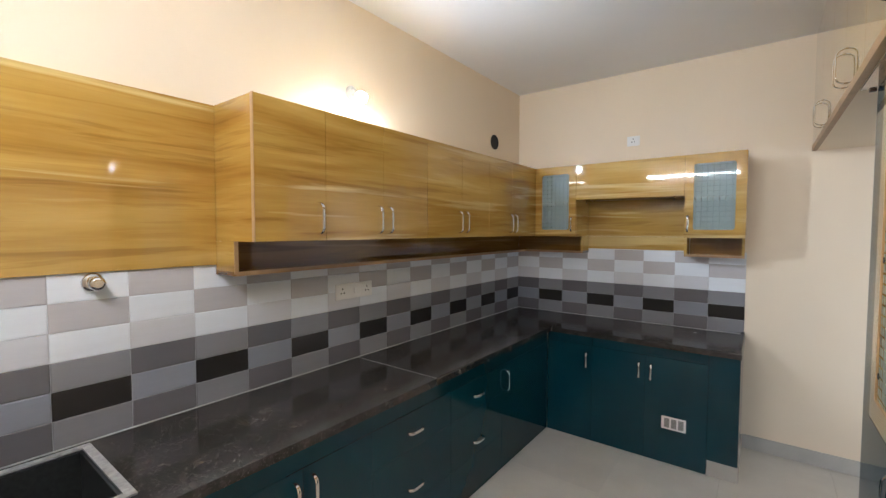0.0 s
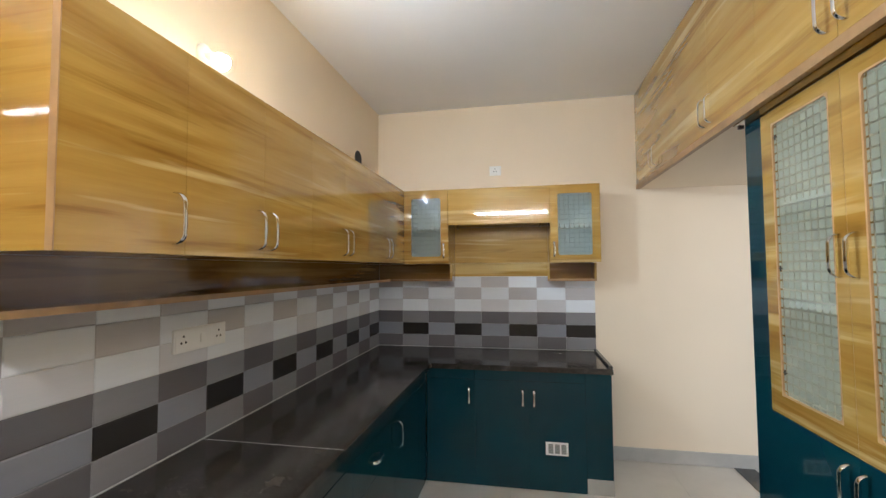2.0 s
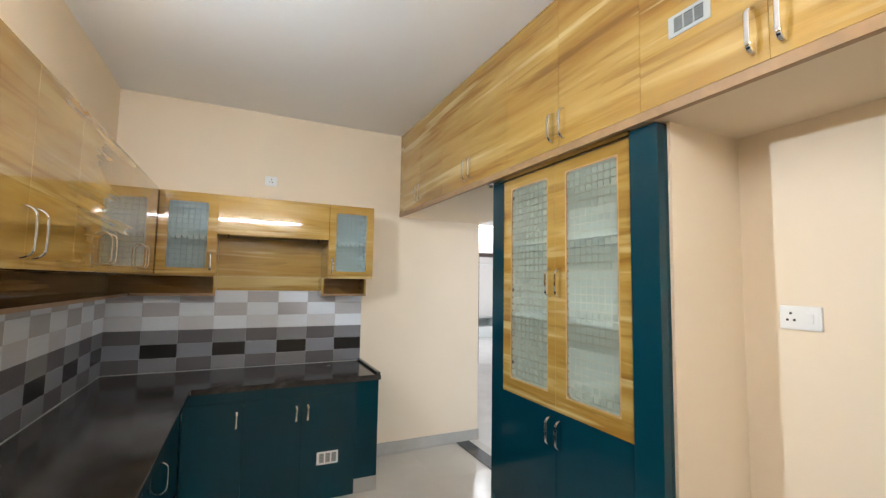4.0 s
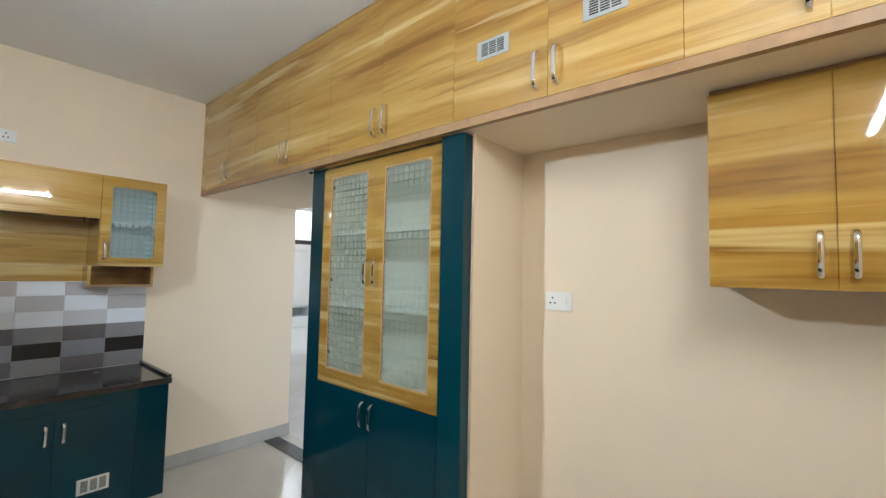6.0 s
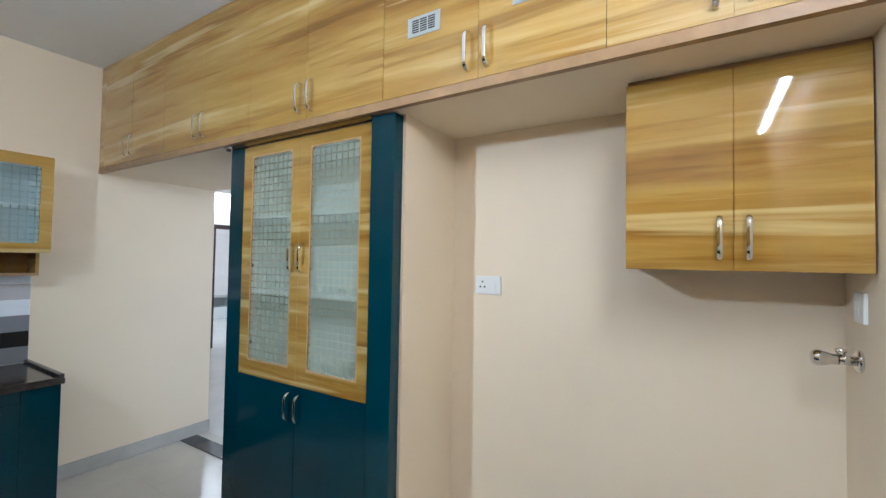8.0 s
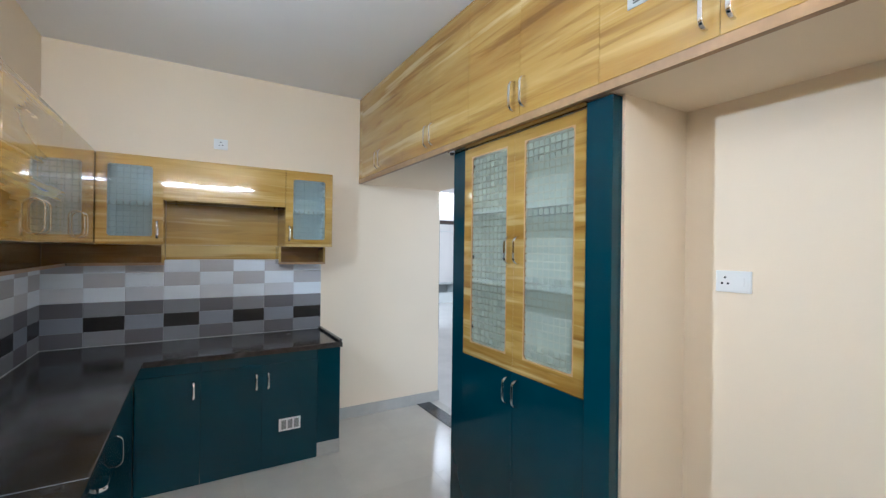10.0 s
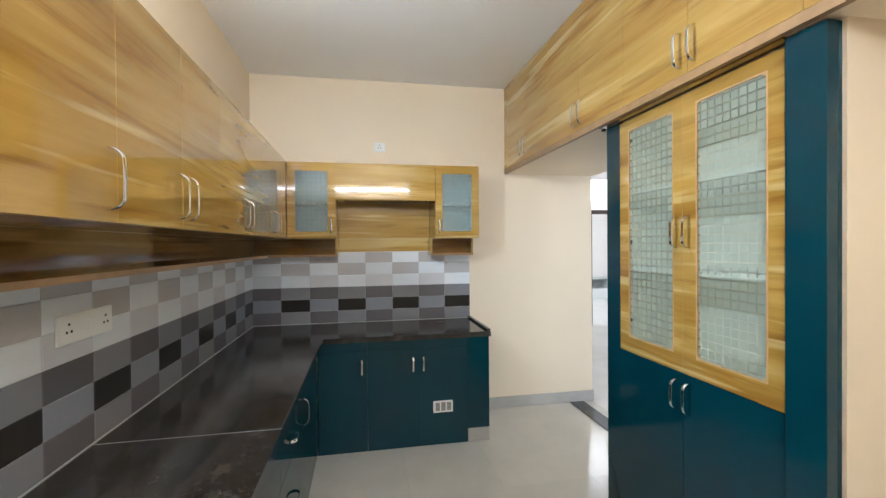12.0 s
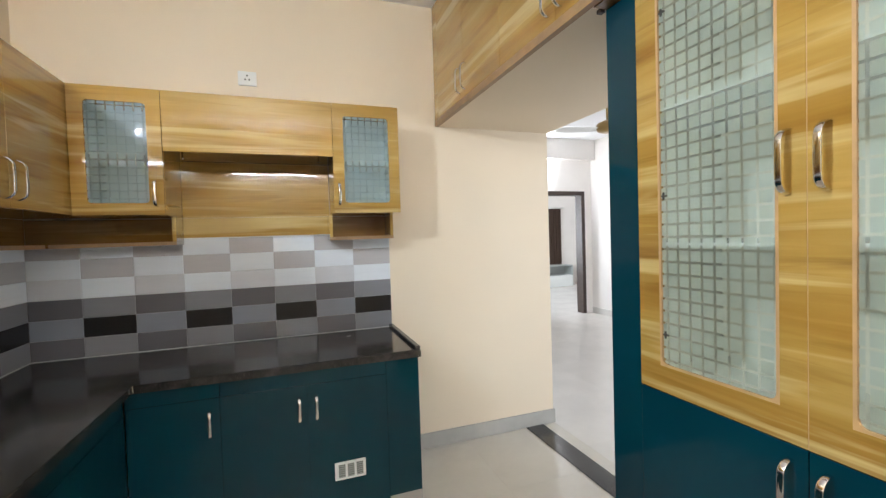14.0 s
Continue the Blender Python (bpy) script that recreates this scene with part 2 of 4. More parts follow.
def part(name, bm, material, parent, label=""):
    """Links a bmesh (in world metres) as one mesh under a thing or a part."""
    base = ROOT[parent]
    bmesh.ops.translate(bm, verts=bm.verts, vec=-base)
    o = mesh_object(name, bm, material)
    o.parent = parent
    ROOT[o] = base
    if label:
        o["label"] = label
    return o


def setting(name, bm, material, label=""):
    o = mesh_object(name, bm, material)
    ROOT[o] = Vector((0, 0, 0))
    return tagged(o, label, kind="structure")


def box(lo, hi, bevel=0.0, bm=None):
    bm = bm or bmesh.new()
    lo, hi = [min(a, b) for a, b in zip(lo, hi)], [max(a, b) for a, b in zip(lo, hi)]
    vs = [bm.verts.new((x, y, z)) for x in (lo[0], hi[0]) for y in (lo[1], hi[1]) for z in (lo[2], hi[2])]
    fs = [bm.faces.new([vs[i] for i in q]) for q in ((0, 1, 3, 2), (4, 6, 7, 5), (0, 4, 5, 1), (2, 3, 7, 6), (0, 2, 6, 4), (1, 5, 7, 3))]
    if bevel:
        bmesh.ops.bevel(bm, geom=list({e for f in fs for e in f.edges}), offset=bevel, segments=2, affect="EDGES", profile=0.5)
    return bm


def tube(points, r, bm=None, segs=8, ref=None, wide=1.0):
    """A rod along the points, round or widened along ref."""
    bm = bm or bmesh.new()
    pts = [Vector(p) for p in points]
    rings = []
    for i, p in enumerate(pts):
        a, b = pts[max(i - 1, 0)], pts[min(i + 1, len(pts) - 1)]
        d = (b - a).normalized()
        if ref is None:
            ref = d.orthogonal().normalized()
        ref = (ref - d * ref.dot(d)).normalized()
        side = d.cross(ref)
        rings.append([bm.verts.new(p + r * (wide * math.cos(t) * ref + math.sin(t) * side)) for t in [2 * math.pi * j / segs for j in range(segs)]])
    for a, b in zip(rings, rings[1:]):
        for j in range(segs):
            bm.faces.new((a[j], a[(j + 1) % segs], b[(j + 1) % segs], b[j])).smooth = True
    bm.faces.new(rings[0][::-1])
    bm.faces.new(rings[-1])
    return bm


def lathe(profile, axis, at, segs=20, bm=None):
    """A turned body: profile of (radius, height) along the axis from at."""
    bm = bm or bmesh.new()
    m = Vector(axis).to_track_quat("Z", "Y").to_matrix()
    rings = [[bm.verts.new(Vector(at) + m @ Vector((r * math.cos(t), r * math.sin(t), h))) for t in [2 * math.pi * j / segs for j in range(segs)]]
             for r, h in profile]
    for a, b in zip(rings, rings[1:]):
        for j in range(segs):
            bm.faces.new((a[j], a[(j + 1) % segs], b[(j + 1) % segs], b[j])).smooth = True
    bm.faces.new(rings[0][::-1])
    bm.faces.new(rings[-1])
    return bm


def bow_handle(at, out, along, length=0.145, reach=0.034):
    """A chrome bow pull: a thin flat strap that curves out of the door and back."""
    at, out, along = Vector(at), Vector(out), Vector(along)
    h, r, n = length / 2, 0.030, 7
    arc = [(-h + r - r * math.cos(k * math.pi / (2 * n)), reach * math.sin(k * math.pi / (2 * n))) for k in range(n + 1)]
    pts = [at + along * u + out * w for u, w in arc + [(0, reach * 1.03)] + [(-u, w) for u, w in arc[::-1]]]
    return tube(pts, 0.0030, segs=14, ref=out.cross(along).normalized(), wide=2.6)


def frame_plate(face, outer, inner, w0, w1, r=0.02):
    """A flat door frame with a round-cornered opening. face 'x' or 'y': the axis it faces; u runs along the other."""
    bm = bmesh.new()

    def P(u, v, w):
        return (w, u, v) if face == "x" else (u, w, v)
    (u0, v0, u1, v1), (a0, b0, a1, b1) = outer, inner
    ins, outs = [], []
    for cu, cv, ou, ov, start in ((a1 - r, b1 - r, u1, v1, 0), (a0 + r, b1 - r, u0, v1, 90), (a0 + r, b0 + r, u0, v0, 180), (a1 - r, b0 + r, u1, v0, 270)):
        for k in range(5):
            t = radians(start + 22.5 * k)
            ins.append((cu + r * math.cos(t), cv + r * math.sin(t)))
            outs.append((ou, ov))
    rings = {}
    for w in (w0, w1):
        cache = {}
        rings[w] = ([bm.verts.new(P(u, v, w)) for u, v in ins], [cache.setdefault(o, bm.verts.new(P(*o, w))) if o not in cache else cache[o] for o in outs])
    n = len(ins)

    def face_of(vs):
        vs = list(dict.fromkeys(vs))
        if len(vs) > 2:
            bm.faces.new(vs)
    for w in (w0, w1):
        a, b = rings[w]
        for i in range(n):
            face_of([a[i], a[(i + 1) % n], b[(i + 1) % n], b[i]])
    for k in (0, 1):
        a, b = rings[w0][k], rings[w1][k]
        for i in range(n):
            face_of([a[i], a[(i + 1) % n], b[(i + 1) % n], b[i]])
    bmesh.ops.delete(bm, geom=[v for v in bm.verts if not v.link_faces], context="VERTS")
    bmesh.ops.recalc_face_normals(bm, faces=bm.faces)
    return bm


def etched_pane(face, u0, u1, v0, v1, w0, w1, step, line, parent, frost):
    """A pane 4 mm thick whose front is etched in squares, with clear lines left between them."""
    bm = bmesh.new()

    def P(u, v, w):
        return (w, u, v) if face == "x" else (u, w, v)

    def stops(a, b, start):
        out, c = [(a, False)], a + start
        while c < b - line / 2:
            if c - line / 2 > a:
                out += [(c - line / 2, True), (c + line / 2, False)]
            c += step
        return out + [(b, False)]
    us, vs = stops(u0, u1, step * 0.5), stops(v0, v1, (v1 - v0) % step + step * 0.4)
    grid = [[bm.verts.new(P(u, v, w0)) for v, _ in vs] for u, _ in us]
    for i in range(len(us) - 1):
        for j in range(len(vs) - 1):
            f = bm.faces.new((grid[i][j], grid[i + 1][j], grid[i + 1][j + 1], grid[i][j + 1]))
            f.material_index = 1 if us[i][1] or vs[j][1] else 0
    back = [[bm.verts.new(P(u, v, w1)) for v in (v0, v1)] for u in (u0, u1)]
    rim = ([r[0] for r in grid], [r for r in grid[-1]], [r[-1] for r in grid][::-1], [r for r in grid[0]][::-1])
    corners = (back[0][0], back[1][0], back[1][1], back[0][1])
    for k in range(4):
        bm.faces.new(rim[k][::-1] + [corners[k], corners[(k + 1) % 4]]).material_index = 2
    bm.faces.new(corners[::-1]).material_index = 2
    bmesh.ops.recalc_face_normals(bm, faces=bm.faces)
    g = part("glass_pane", bm, frost, parent, "frosted glass pane with clear square lines")
    g.data.materials.append(CLEAR)
    g.data.materials.append(INNER)
    g.visible_shadow = False
    return g


def socket_plate(at, out, along, width, height, gangs, label, switch=True):
    """A white modular plate with three-pin sockets and a rocker."""
    at, out, along = Vector(at), Vector(out), Vector(along)
    up = Vector((0, 0, 1))
    t = thing("socket_plate", at, label, "wall socket")

    def slab(c, w, h, d0, d1, bev=0.0):
        a, b = c - along * w / 2 - up * h / 2 + out * d0, c + along * w / 2 + up * h / 2 + out * d1
        return box(a, b, bev)
    part("plate", slab(at, width, height, 0.0, 0.010, 0.002), PLASTIC, t)
    part("insert", slab(at, width - 0.016, height - 0.014, 0.010, 0.012, 0.0006), PLASTIC, t)
    for g in gangs:
        c = at + along * g
        for du, dv in ((0, 0.016), (-0.011, -0.008), (0.011, -0.008)):
            part("pin_hole", lathe([(0.0046, 0), (0.0046, 0.0012)], out, c + along * du + up * dv + out * 0.012, 10), BLACK, t)
    if switch:
        part("rocker_switch", slab(at + along * switch, 0.02, 0.036, 0.012, 0.016, 0.0015), PLASTIC, t)
    return t


# ---- kitchen shell ----
T = 0.15
wall_w = setting("wall_west", box((LX - T, SY - T, 0), (LX, BY + T, CEIL)), WALL, "peach painted kitchen wall behind the long counter")
bm = box((LX, BY, 0), (EX, BY + T, CEIL))
wall_n = setting("wall_north", bm, WALL, "peach painted kitchen wall with glass cabinets")
setting("wall_south", box((LX, SY - T, 0), (EX, SY, CEIL)), WALL, "peach painted wall with the tube light")
setting("wall_east", box((NX, SY, 0), (EX, 0.966, CEIL)), WALL, "peach painted niche wall under the loft")
setting("wall_pier", box((0.412, 0.966, 0), (EX, 1.005, SOFFIT)), WALL, "peach painted pier beside the tall cabinet")
setting("wall_behind_pantry", box((0.98, 1.005, 0), (EX, 2.19, CEIL)), WALL, "peach painted wall behind the tall cabinet")
setting("wall_over_doorway", box((0.98, 2.19, SOFFIT), (EX, BY, CEIL)), WALL, "peach painted wall over the doorway")
setting("ceiling", box((LX - T, SY - T, CEIL), (EX, BY + T, CEIL + 0.1)), CEILING, "white painted kitchen ceiling")
setting("loft_slab", box((0.345, SY, SOFFIT), (0.98, BY, SOFFIT + 0.03)), WALL, "peach painted underside of the loft")
sk = 0.012
setting("baseboard_north", box((-0.02, BY - sk, 0.002), (EX, BY, 0.105), 0.002), SKIRT, "grey tile skirting")
setting("baseboard_north_end", box((EX, BY - sk, 0.002), (EX + sk, BY + T, 0.105), 0.002), SKIRT, "grey tile skirting")
setting("baseboard_east", box((NX - sk, SY, 0.002), (NX, 0.966, 0.105), 0.002), SKIRT, "grey tile skirting")
setting("baseboard_south", box((-1.3, SY, 0.002), (NX - sk, SY + sk, 0.105), 0.002), SKIRT, "grey tile skirting")
setting("door_threshold", box((0.965, 2.2, 0.0), (1.11, BY - sk, 0.006), 0.001), STRIP, "polished black granite strip across the doorway")
setting("pipe_hole", lathe([(0.066, 0), (0.066, 0.006), (0.055, 0.008), (0.052, 0.002)], (1, 0, 0), (LX, 3.264, 2.457), 28), BLACK, "round dark duct hole in the wall")

# ---- wall cabinets over the long counter ----
FX, CZ0, CZ1 = -1.573, 1.603, 2.203
RUN = (0.769, 1.119, 1.496, 1.869, 2.243, 2.603, 2.962, 3.335)


def door_x(t, y0, y1, z0, z1, x, out, material=None, thick=0.018, gap=0.0008, name="door"):
    """A slab door facing along x, its face at x."""
    return part(name, box((x - out * thick, y0 + gap, z0 + gap), (x, y1 - gap, z1 - gap), 0.0006), material or WOOD, t)


def pull(door, at, out, along=(0, 0, 1), length=0.145, reach=0.034):
    return part("handle", bow_handle(at, out, along, length, reach), CHROME, door, "chrome bow handle")


for first, count in ((0, 1), (1, 2), (3, 2), (5, 2)):
    y0, y1 = RUN[first], RUN[first + count]
    t = thing("wall_cabinet", (LX, (y0 + y1) / 2, CZ0), "glossy ochre wood-grain wall cabinet, closed", "cabinet", "wall cabinets over the counter")
    part("body", box((LX + 0.002, y0 + 0.0005, CZ0), (FX - 0.02, y1 - 0.0005, CZ1), 0.001), WOOD, t)
    if first == 0:
        part("edge_strip", box((FX - 0.02, y0 - 0.0015, CZ0), (FX + 0.001, y0 + 0.0012, CZ1)), EDGE, t)
    for k in range(count):
        a, b = RUN[first + k], RUN[first + k + 1]
        d = door_x(t, a, b, CZ0, CZ1, FX, 1)
        hy = b - 0.038 if (first == 0 or k == 0) else a + 0.038
        pull(d, (FX, hy, 1.706), (1, 0, 0))

t = thing("corner_filler", (LX, 3.367, CZ0), "ochre wood-grain filler closing the cabinet corner", "filler panel")
part("panel_board", box((LX + 0.002, 3.336, CZ0), (FX - 0.001, BY - 0.002, CZ1), 0.001), WOOD, t)

# open shelf under them, round the corner
t = thing("open_shelf", (LX, 2.1, 1.452), "open brown wood-grain shelf under the wall cabinets, shade partly in its colour", "shelf")
SX, SZ = -1.745, 1.452
part("bottom_board", box((LX + 0.002, 0.769, SZ), (SX, BY - 0.002, SZ + 0.018), 0.001), WOOD_SHADED, t)
part("edge_strip", box((SX, 0.769, SZ - 0.0005), (SX + 0.0015, 3.56, SZ + 0.0185)), EDGE, t)
part("end_panel", box((LX + 0.002, 0.769, SZ + 0.018), (SX, 0.787, CZ0 - 0.0005), 0.001), WOOD, t)
part("end_edge_strip", box((SX, 0.769, SZ + 0.0185), (SX + 0.0015, 0.787, CZ0 - 0.001)), EDGE, t)
part("back_panel", box((LX + 0.002, 0.787, SZ + 0.018), (LX + 0.014, BY - 0.0125, CZ0 - 0.0005)), WOOD_SHADED, t)

# wood panel beside the cabinets
t = thing("wall_panel", (LX, 0.14, 1.495), "glossy ochre wood-grain panel fixed to the wall", "wall panel")
part("panel_board", box((LX + 0.001, SY + 0.002, 1.495), (LX + 0.02, 0.768, 2.203), 0.001), WOOD, t)

# ---- cabinets on the north wall ----
FY = 3.40


def shell_y(t, x0, x1, z0, z1, y0, y1, material, inside):
    """An open-fronted box facing -y, panels 18 mm."""
    w = 0.018
    part("side_panel", box((x0, y0, z0), (x0 + w, y1, z1), 0.0008), material, t)
    part("side_panel", box((x1 - w, y0, z0), (x1, y1, z1), 0.0008), material, t)
    part("top_panel", box((x0 + w, y0, z1 - w), (x1 - w, y1, z1), 0.0008), material, t)
    part("bottom_panel", box((x0 + w, y0, z0), (x1 - w, y1, z0 + w), 0.0008), material, t)
    part("back_panel", box((x0 + w, y1 - 0.012, z0 + w), (x1 - w, y1, z1 - w)), inside, t)
    part("side_lining", box((x0 + w, y0 + 0.005, z0 + w), (x0 + w + 0.003, y1 - 0.012, z1 - w)), inside, t)
    part("side_lining", box((x1 - w - 0.003, y0 + 0.005, z0 + w), (x1 - w, y1 - 0.012, z1 - w)), inside, t)


for x0, x1, hx in ((-1.5715, -1.203, -1.237), (-0.401, -0.030, -0.375)):
    t = thing("glass_cabinet", ((x0 + x1) / 2, BY, 1.6), "ochre wood-grain wall cabinet with a frosted glass door", "cabinet", "glass wall cabinets")
    shell_y(t, x0, x1, 1.60, 2.20, FY + 0.02, BY - 0.002, WOOD, LAM_SHADED_BLUE)
    part("shelf", box((x0 + 0.022, FY + 0.022, 1.887), (x1 - 0.022, BY - 0.015, 1.897), 0.001), WHITE_LAM, t, "glass shelf")
    inner = (x0 + (0.062 if x0 < -1 else 0.058), 1.657, x1 - 0.062, 2.132)
    d = part("door", frame_plate("y", (x0 + 0.0015, 1.6, x1 - 0.0015, 2.2), inner, FY, FY + 0.018, 0.018), WOOD, t)
    # Pane as in the tall cabinet, with its bluish light in the colour.
    etched_pane("y", inner[0] - 0.006, inner[2] + 0.006, inner[1] - 0.006, inner[3] + 0.006, FY + 0.007, FY + 0.011, 0.0365, 0.0060, d, FROST_LIT_BLUE)
    pull(d, (hx, FY, 1.703), (0, -1, 0), length=0.125)

t = thing("flip_up_cabinet", (-0.80, BY, 1.9), "glossy ochre wood-grain flip-up cabinet", "cabinet")
part("body", box((-1.202, FY + 0.02, 1.936), (-0.402, BY - 0.002, 2.20), 0.001), WOOD_DIM, t)
# Underside board, its tint deepened for the shade below the cabinet.
part("bottom_board", box((-1.202, FY + 0.02, 1.918), (-0.402, BY - 0.002, 1.9355), 0.001), WOOD_SHADED, t, "brown underside, partly darkened for shade")
for x in (-1.13, -0.475):
    part("stay_pin", lathe([(0.004, 0), (0.004, 0.03), (0.006, 0.032), (0.006, 0.040)], (0, 0, -1), (x, FY + 0.05, 1.9178), 10), CHROME, t, "small metal stay pin")
part("door", box((-1.2022, FY, 1.908), (-0.4018, FY + 0.018, 2.2), 0.0012), WOOD, t)
t = thing("niche_panel", (-0.80, BY, 1.49), "glossy ochre wood-grain panel in the niche", "wall panel")
part("panel_board", box((-1.202, BY - 0.02, 1.489), (-0.402, BY - 0.002, 1.5992), 0.001), WOOD, t)
part("panel_board", box((-1.202, BY - 0.0203, 1.6008), (-0.402, BY - 0.002, 1.917), 0.001), WOOD, t)

part("sealant", box((-1.20, BY - 0.0205, 1.4845), (-0.404, BY - 0.0105, 1.4888)), PLASTIC, t, "white sealant line")
for x0, x1 in ((-1.745, -1.203), (-0.418, -0.036)):
    t = thing("open_shelf", ((x0 + x1) / 2, BY, 1.452), "small open wood-grain shelf under the glass cabinet", "shelf")
    part("bottom_board", box((x0 + (0.0025 if x0 < -1 else 0), 3.585 if x0 > -1 else 3.586, SZ), (x1, BY - 0.002, SZ + 0.018), 0.001), WOOD_SHADED, t)
    part("edge_strip", box((x0 + 0.003, 3.5835, SZ - 0.0005), (x1, 3.585, SZ + 0.0185)), EDGE, t)
    part("back_panel", box((LX + 0.0145 if x0 < -1 else x0 + 0.02, BY - 0.012, SZ + 0.018), (x1 - 0.018, BY - 0.002, 1.599)), WOOD_SHADED, t)
    part("end_panel", box((x1 - 0.018, 3.585, SZ + 0.018), (x1, BY - 0.002, 1.599), 0.001), WOOD, t)
    if x0 > -1:
        part("end_panel", box((x0, 3.585, SZ + 0.018), (x0 + 0.018, BY - 0.002, 1.599), 0.001), WOOD, t)

# ---- base cabinets ----
BX, CT = -1.335, 0.868
BFY = 3.155
TOPZ = 0.828


def base_unit_x(name, y0, y1, label, category, group="base cabinets"):
    t = thing(name, ((LX + BX) / 2, (y0 + y1) / 2, 0), label, category, group)
    part("body", box((LX + 0.002, y0 + 0.0005, 0.001), (BX - 0.02, y1 - 0.0005, TOPZ - (0.22 if name == "sink_cabinet" else 0)), 0.001), TEAL, t)
    part("rail", box((BX - 0.0195, y0 + 0.0005, 0.731), (BX - 0.002, y1 - 0.0005, TOPZ), 0.001), TEAL, t)
    return t


LABEL_B = "high-gloss dark teal base cabinet, closed"
for name, y0, y1 in (("sink_cabinet", SY + 0.002, 0.42), ("base_cabinet", 0.42, 1.18)):
    t = base_unit_x(name, y0, y1, LABEL_B, "cabinet")
    mid = (y0 + y1) / 2 if name == "sink_cabinet" else 0.815
    for a, b, hy in ((y0, mid, mid - 0.04), (mid, y1, mid + 0.04)):
        d = door_x(t, a, b, 0.004, 0.73, BX, 1, TEAL)
        pull(d, (BX, hy, 0.62), (1, 0, 0))
for y0, y1 in ((1.18, 1.79), (1.79, 2.385)):
    t = base_unit_x("drawer_cabinet", y0, y1, "high-gloss dark teal drawer cabinet, closed", "cabinet")
    for z0, z1, hz in ((0.54, 0.73, 0.629), (0.25, 0.54, 0.337), (0.004, 0.25, 0.14)):
        d = door_x(t, y0, y1, z0, z1, BX, 1, TEAL, name="drawer_front")
        if hz > 0.2:
            pull(d, (BX, (y0 + y1) / 2 - 0.01, hz), (1, 0, 0), (0, 1, 0), 0.112, 0.028)
t = base_unit_x("base_cabinet", 2.385, BFY - 0.001, LABEL_B, "cabinet")
d = door_x(t, 2.385, BFY - 0.001, 0.004, 0.73, BX, 1, TEAL)
pull(d, (BX, 2.43, 0.613), (1, 0, 0))

UNITS = ((BX, -0.97, ((BX + 0.003, -0.97, -1.012),)), (-0.97, -0.20, ((-0.97, -0.59, -0.629), (-0.59, -0.20, -0.55))))
for x0, x1, doors in UNITS:
    t = thing("base_cabinet", ((x0 + x1) / 2, 3.45, 0), LABEL_B, "cabinet", "base cabinets")
    part("body", box((x0 + 0.001, BFY + 0.02, 0.001), (x1 - 0.0005, BY - 0.002, TOPZ), 0.001), TEAL, t)
    part("rail", box((x0 + 0.002, BFY + 0.002, 0.753), (x1 - 0.0005, BFY + 0.0195, TOPZ), 0.001), TEAL, t)
    for a, b, hx in doors:
        d = part("door", box((a + 0.0004, BFY, 0.004), (b - 0.0004, BFY + 0.018, 0.752), 0.0006), TEAL, t)
        pull(d, (hx, BFY, 0.636), (0, -1, 0), length=0.122, reach=0.026)
        if b > -0.3:
            part("vent_grille", box((-0.475, BFY - 0.006, 0.252), (-0.322, BFY, 0.342), 0.002), PLASTIC, d, "white plastic vent grille")
            for k in range(3):
                vx = -0.457 + k * 0.044
                part("vent_slot", box((vx, BFY - 0.0075, 0.265), (vx + 0.033, BFY - 0.0055, 0.329)), GREYSLOT, d)
                for j in range(6):
                    part("vent_slat", box((vx, BFY - 0.0095, 0.268 + j * 0.0105), (vx + 0.033, BFY - 0.0075, 0.2715 + j * 0.0105)), VENT_GREY, d)
t = thing("end_panel_unit", (-0.11, 3.45, 0), "teal end panel closing the counter on a grey plinth", "cabinet")
part("end_panel", box((-0.1995, BFY, 0.108), (-0.026, BY - 0.002, TOPZ), 0.0012), TEAL, t)
part("plinth", box((-0.197, BFY + 0.004, 0.001), (-0.022, BY - 0.013, 0.107), 0.002), SKIRT, t, "grey tile plinth block")

# ---- granite worktop and sink ----
t = thing("worktop", (LX, 2.0, TOPZ), "polished black granite worktop with a joint", "worktop")
EDGEX, EDGEY = -1.292, 3.118
SINK = (-1.86, -0.30, -1.42, 0.275)


def corner_slab():
    """The L-shaped slab round the corner, its front edges rounded over."""
    bm = bmesh.new()
    plan = ((LX + 0.002, 1.606), (EDGEX, 1.606), (EDGEX, EDGEY), (-0.020, EDGEY), (-0.020, BY - 0.002), (LX + 0.002, BY - 0.002))
    low, top = ([bm.verts.new((x, y, z)) for x, y in plan] for z in (TOPZ + 0.001, CT))
    bm.faces.new(low[::-1])
    bm.faces.new(top)
    for i in range(6):
        bm.faces.new((low[i], low[(i + 1) % 6], top[(i + 1) % 6], top[i]))
    bm.edges.ensure_lookup_table()
    front = [e for e in bm.edges if all(v in top for v in e.verts) and any(set(e.verts) == {top[i], top[i + 1]} for i in (1, 2, 3))]
    bmesh.ops.bevel(bm, geom=front, offset=0.009, segments=4, affect="EDGES", profile=0.5)
    return bm


part("slab", corner_slab(), GRANITE, t)
for lo, hi in (((LX + 0.002, SINK[3]), (EDGEX, 1.604)), ((LX + 0.002, SY + 0.002), (EDGEX, SINK[1])), ((LX + 0.002, SINK[1] + 0.0005), (SINK[0], SINK[3] - 0.0005)), ((SINK[2], SINK[1] + 0.0005), (EDGEX, SINK[3] - 0.0005))):
    part("slab", box((*lo, TOPZ + 0.001), (*hi, CT)), GRANITE, t)
part("joint", box((LX + 0.002, 1.6035, CT - 0.004), (EDGEX - 0.004, 1.6065, CT + 0.0003)), GROUT, t, "pale joint line")
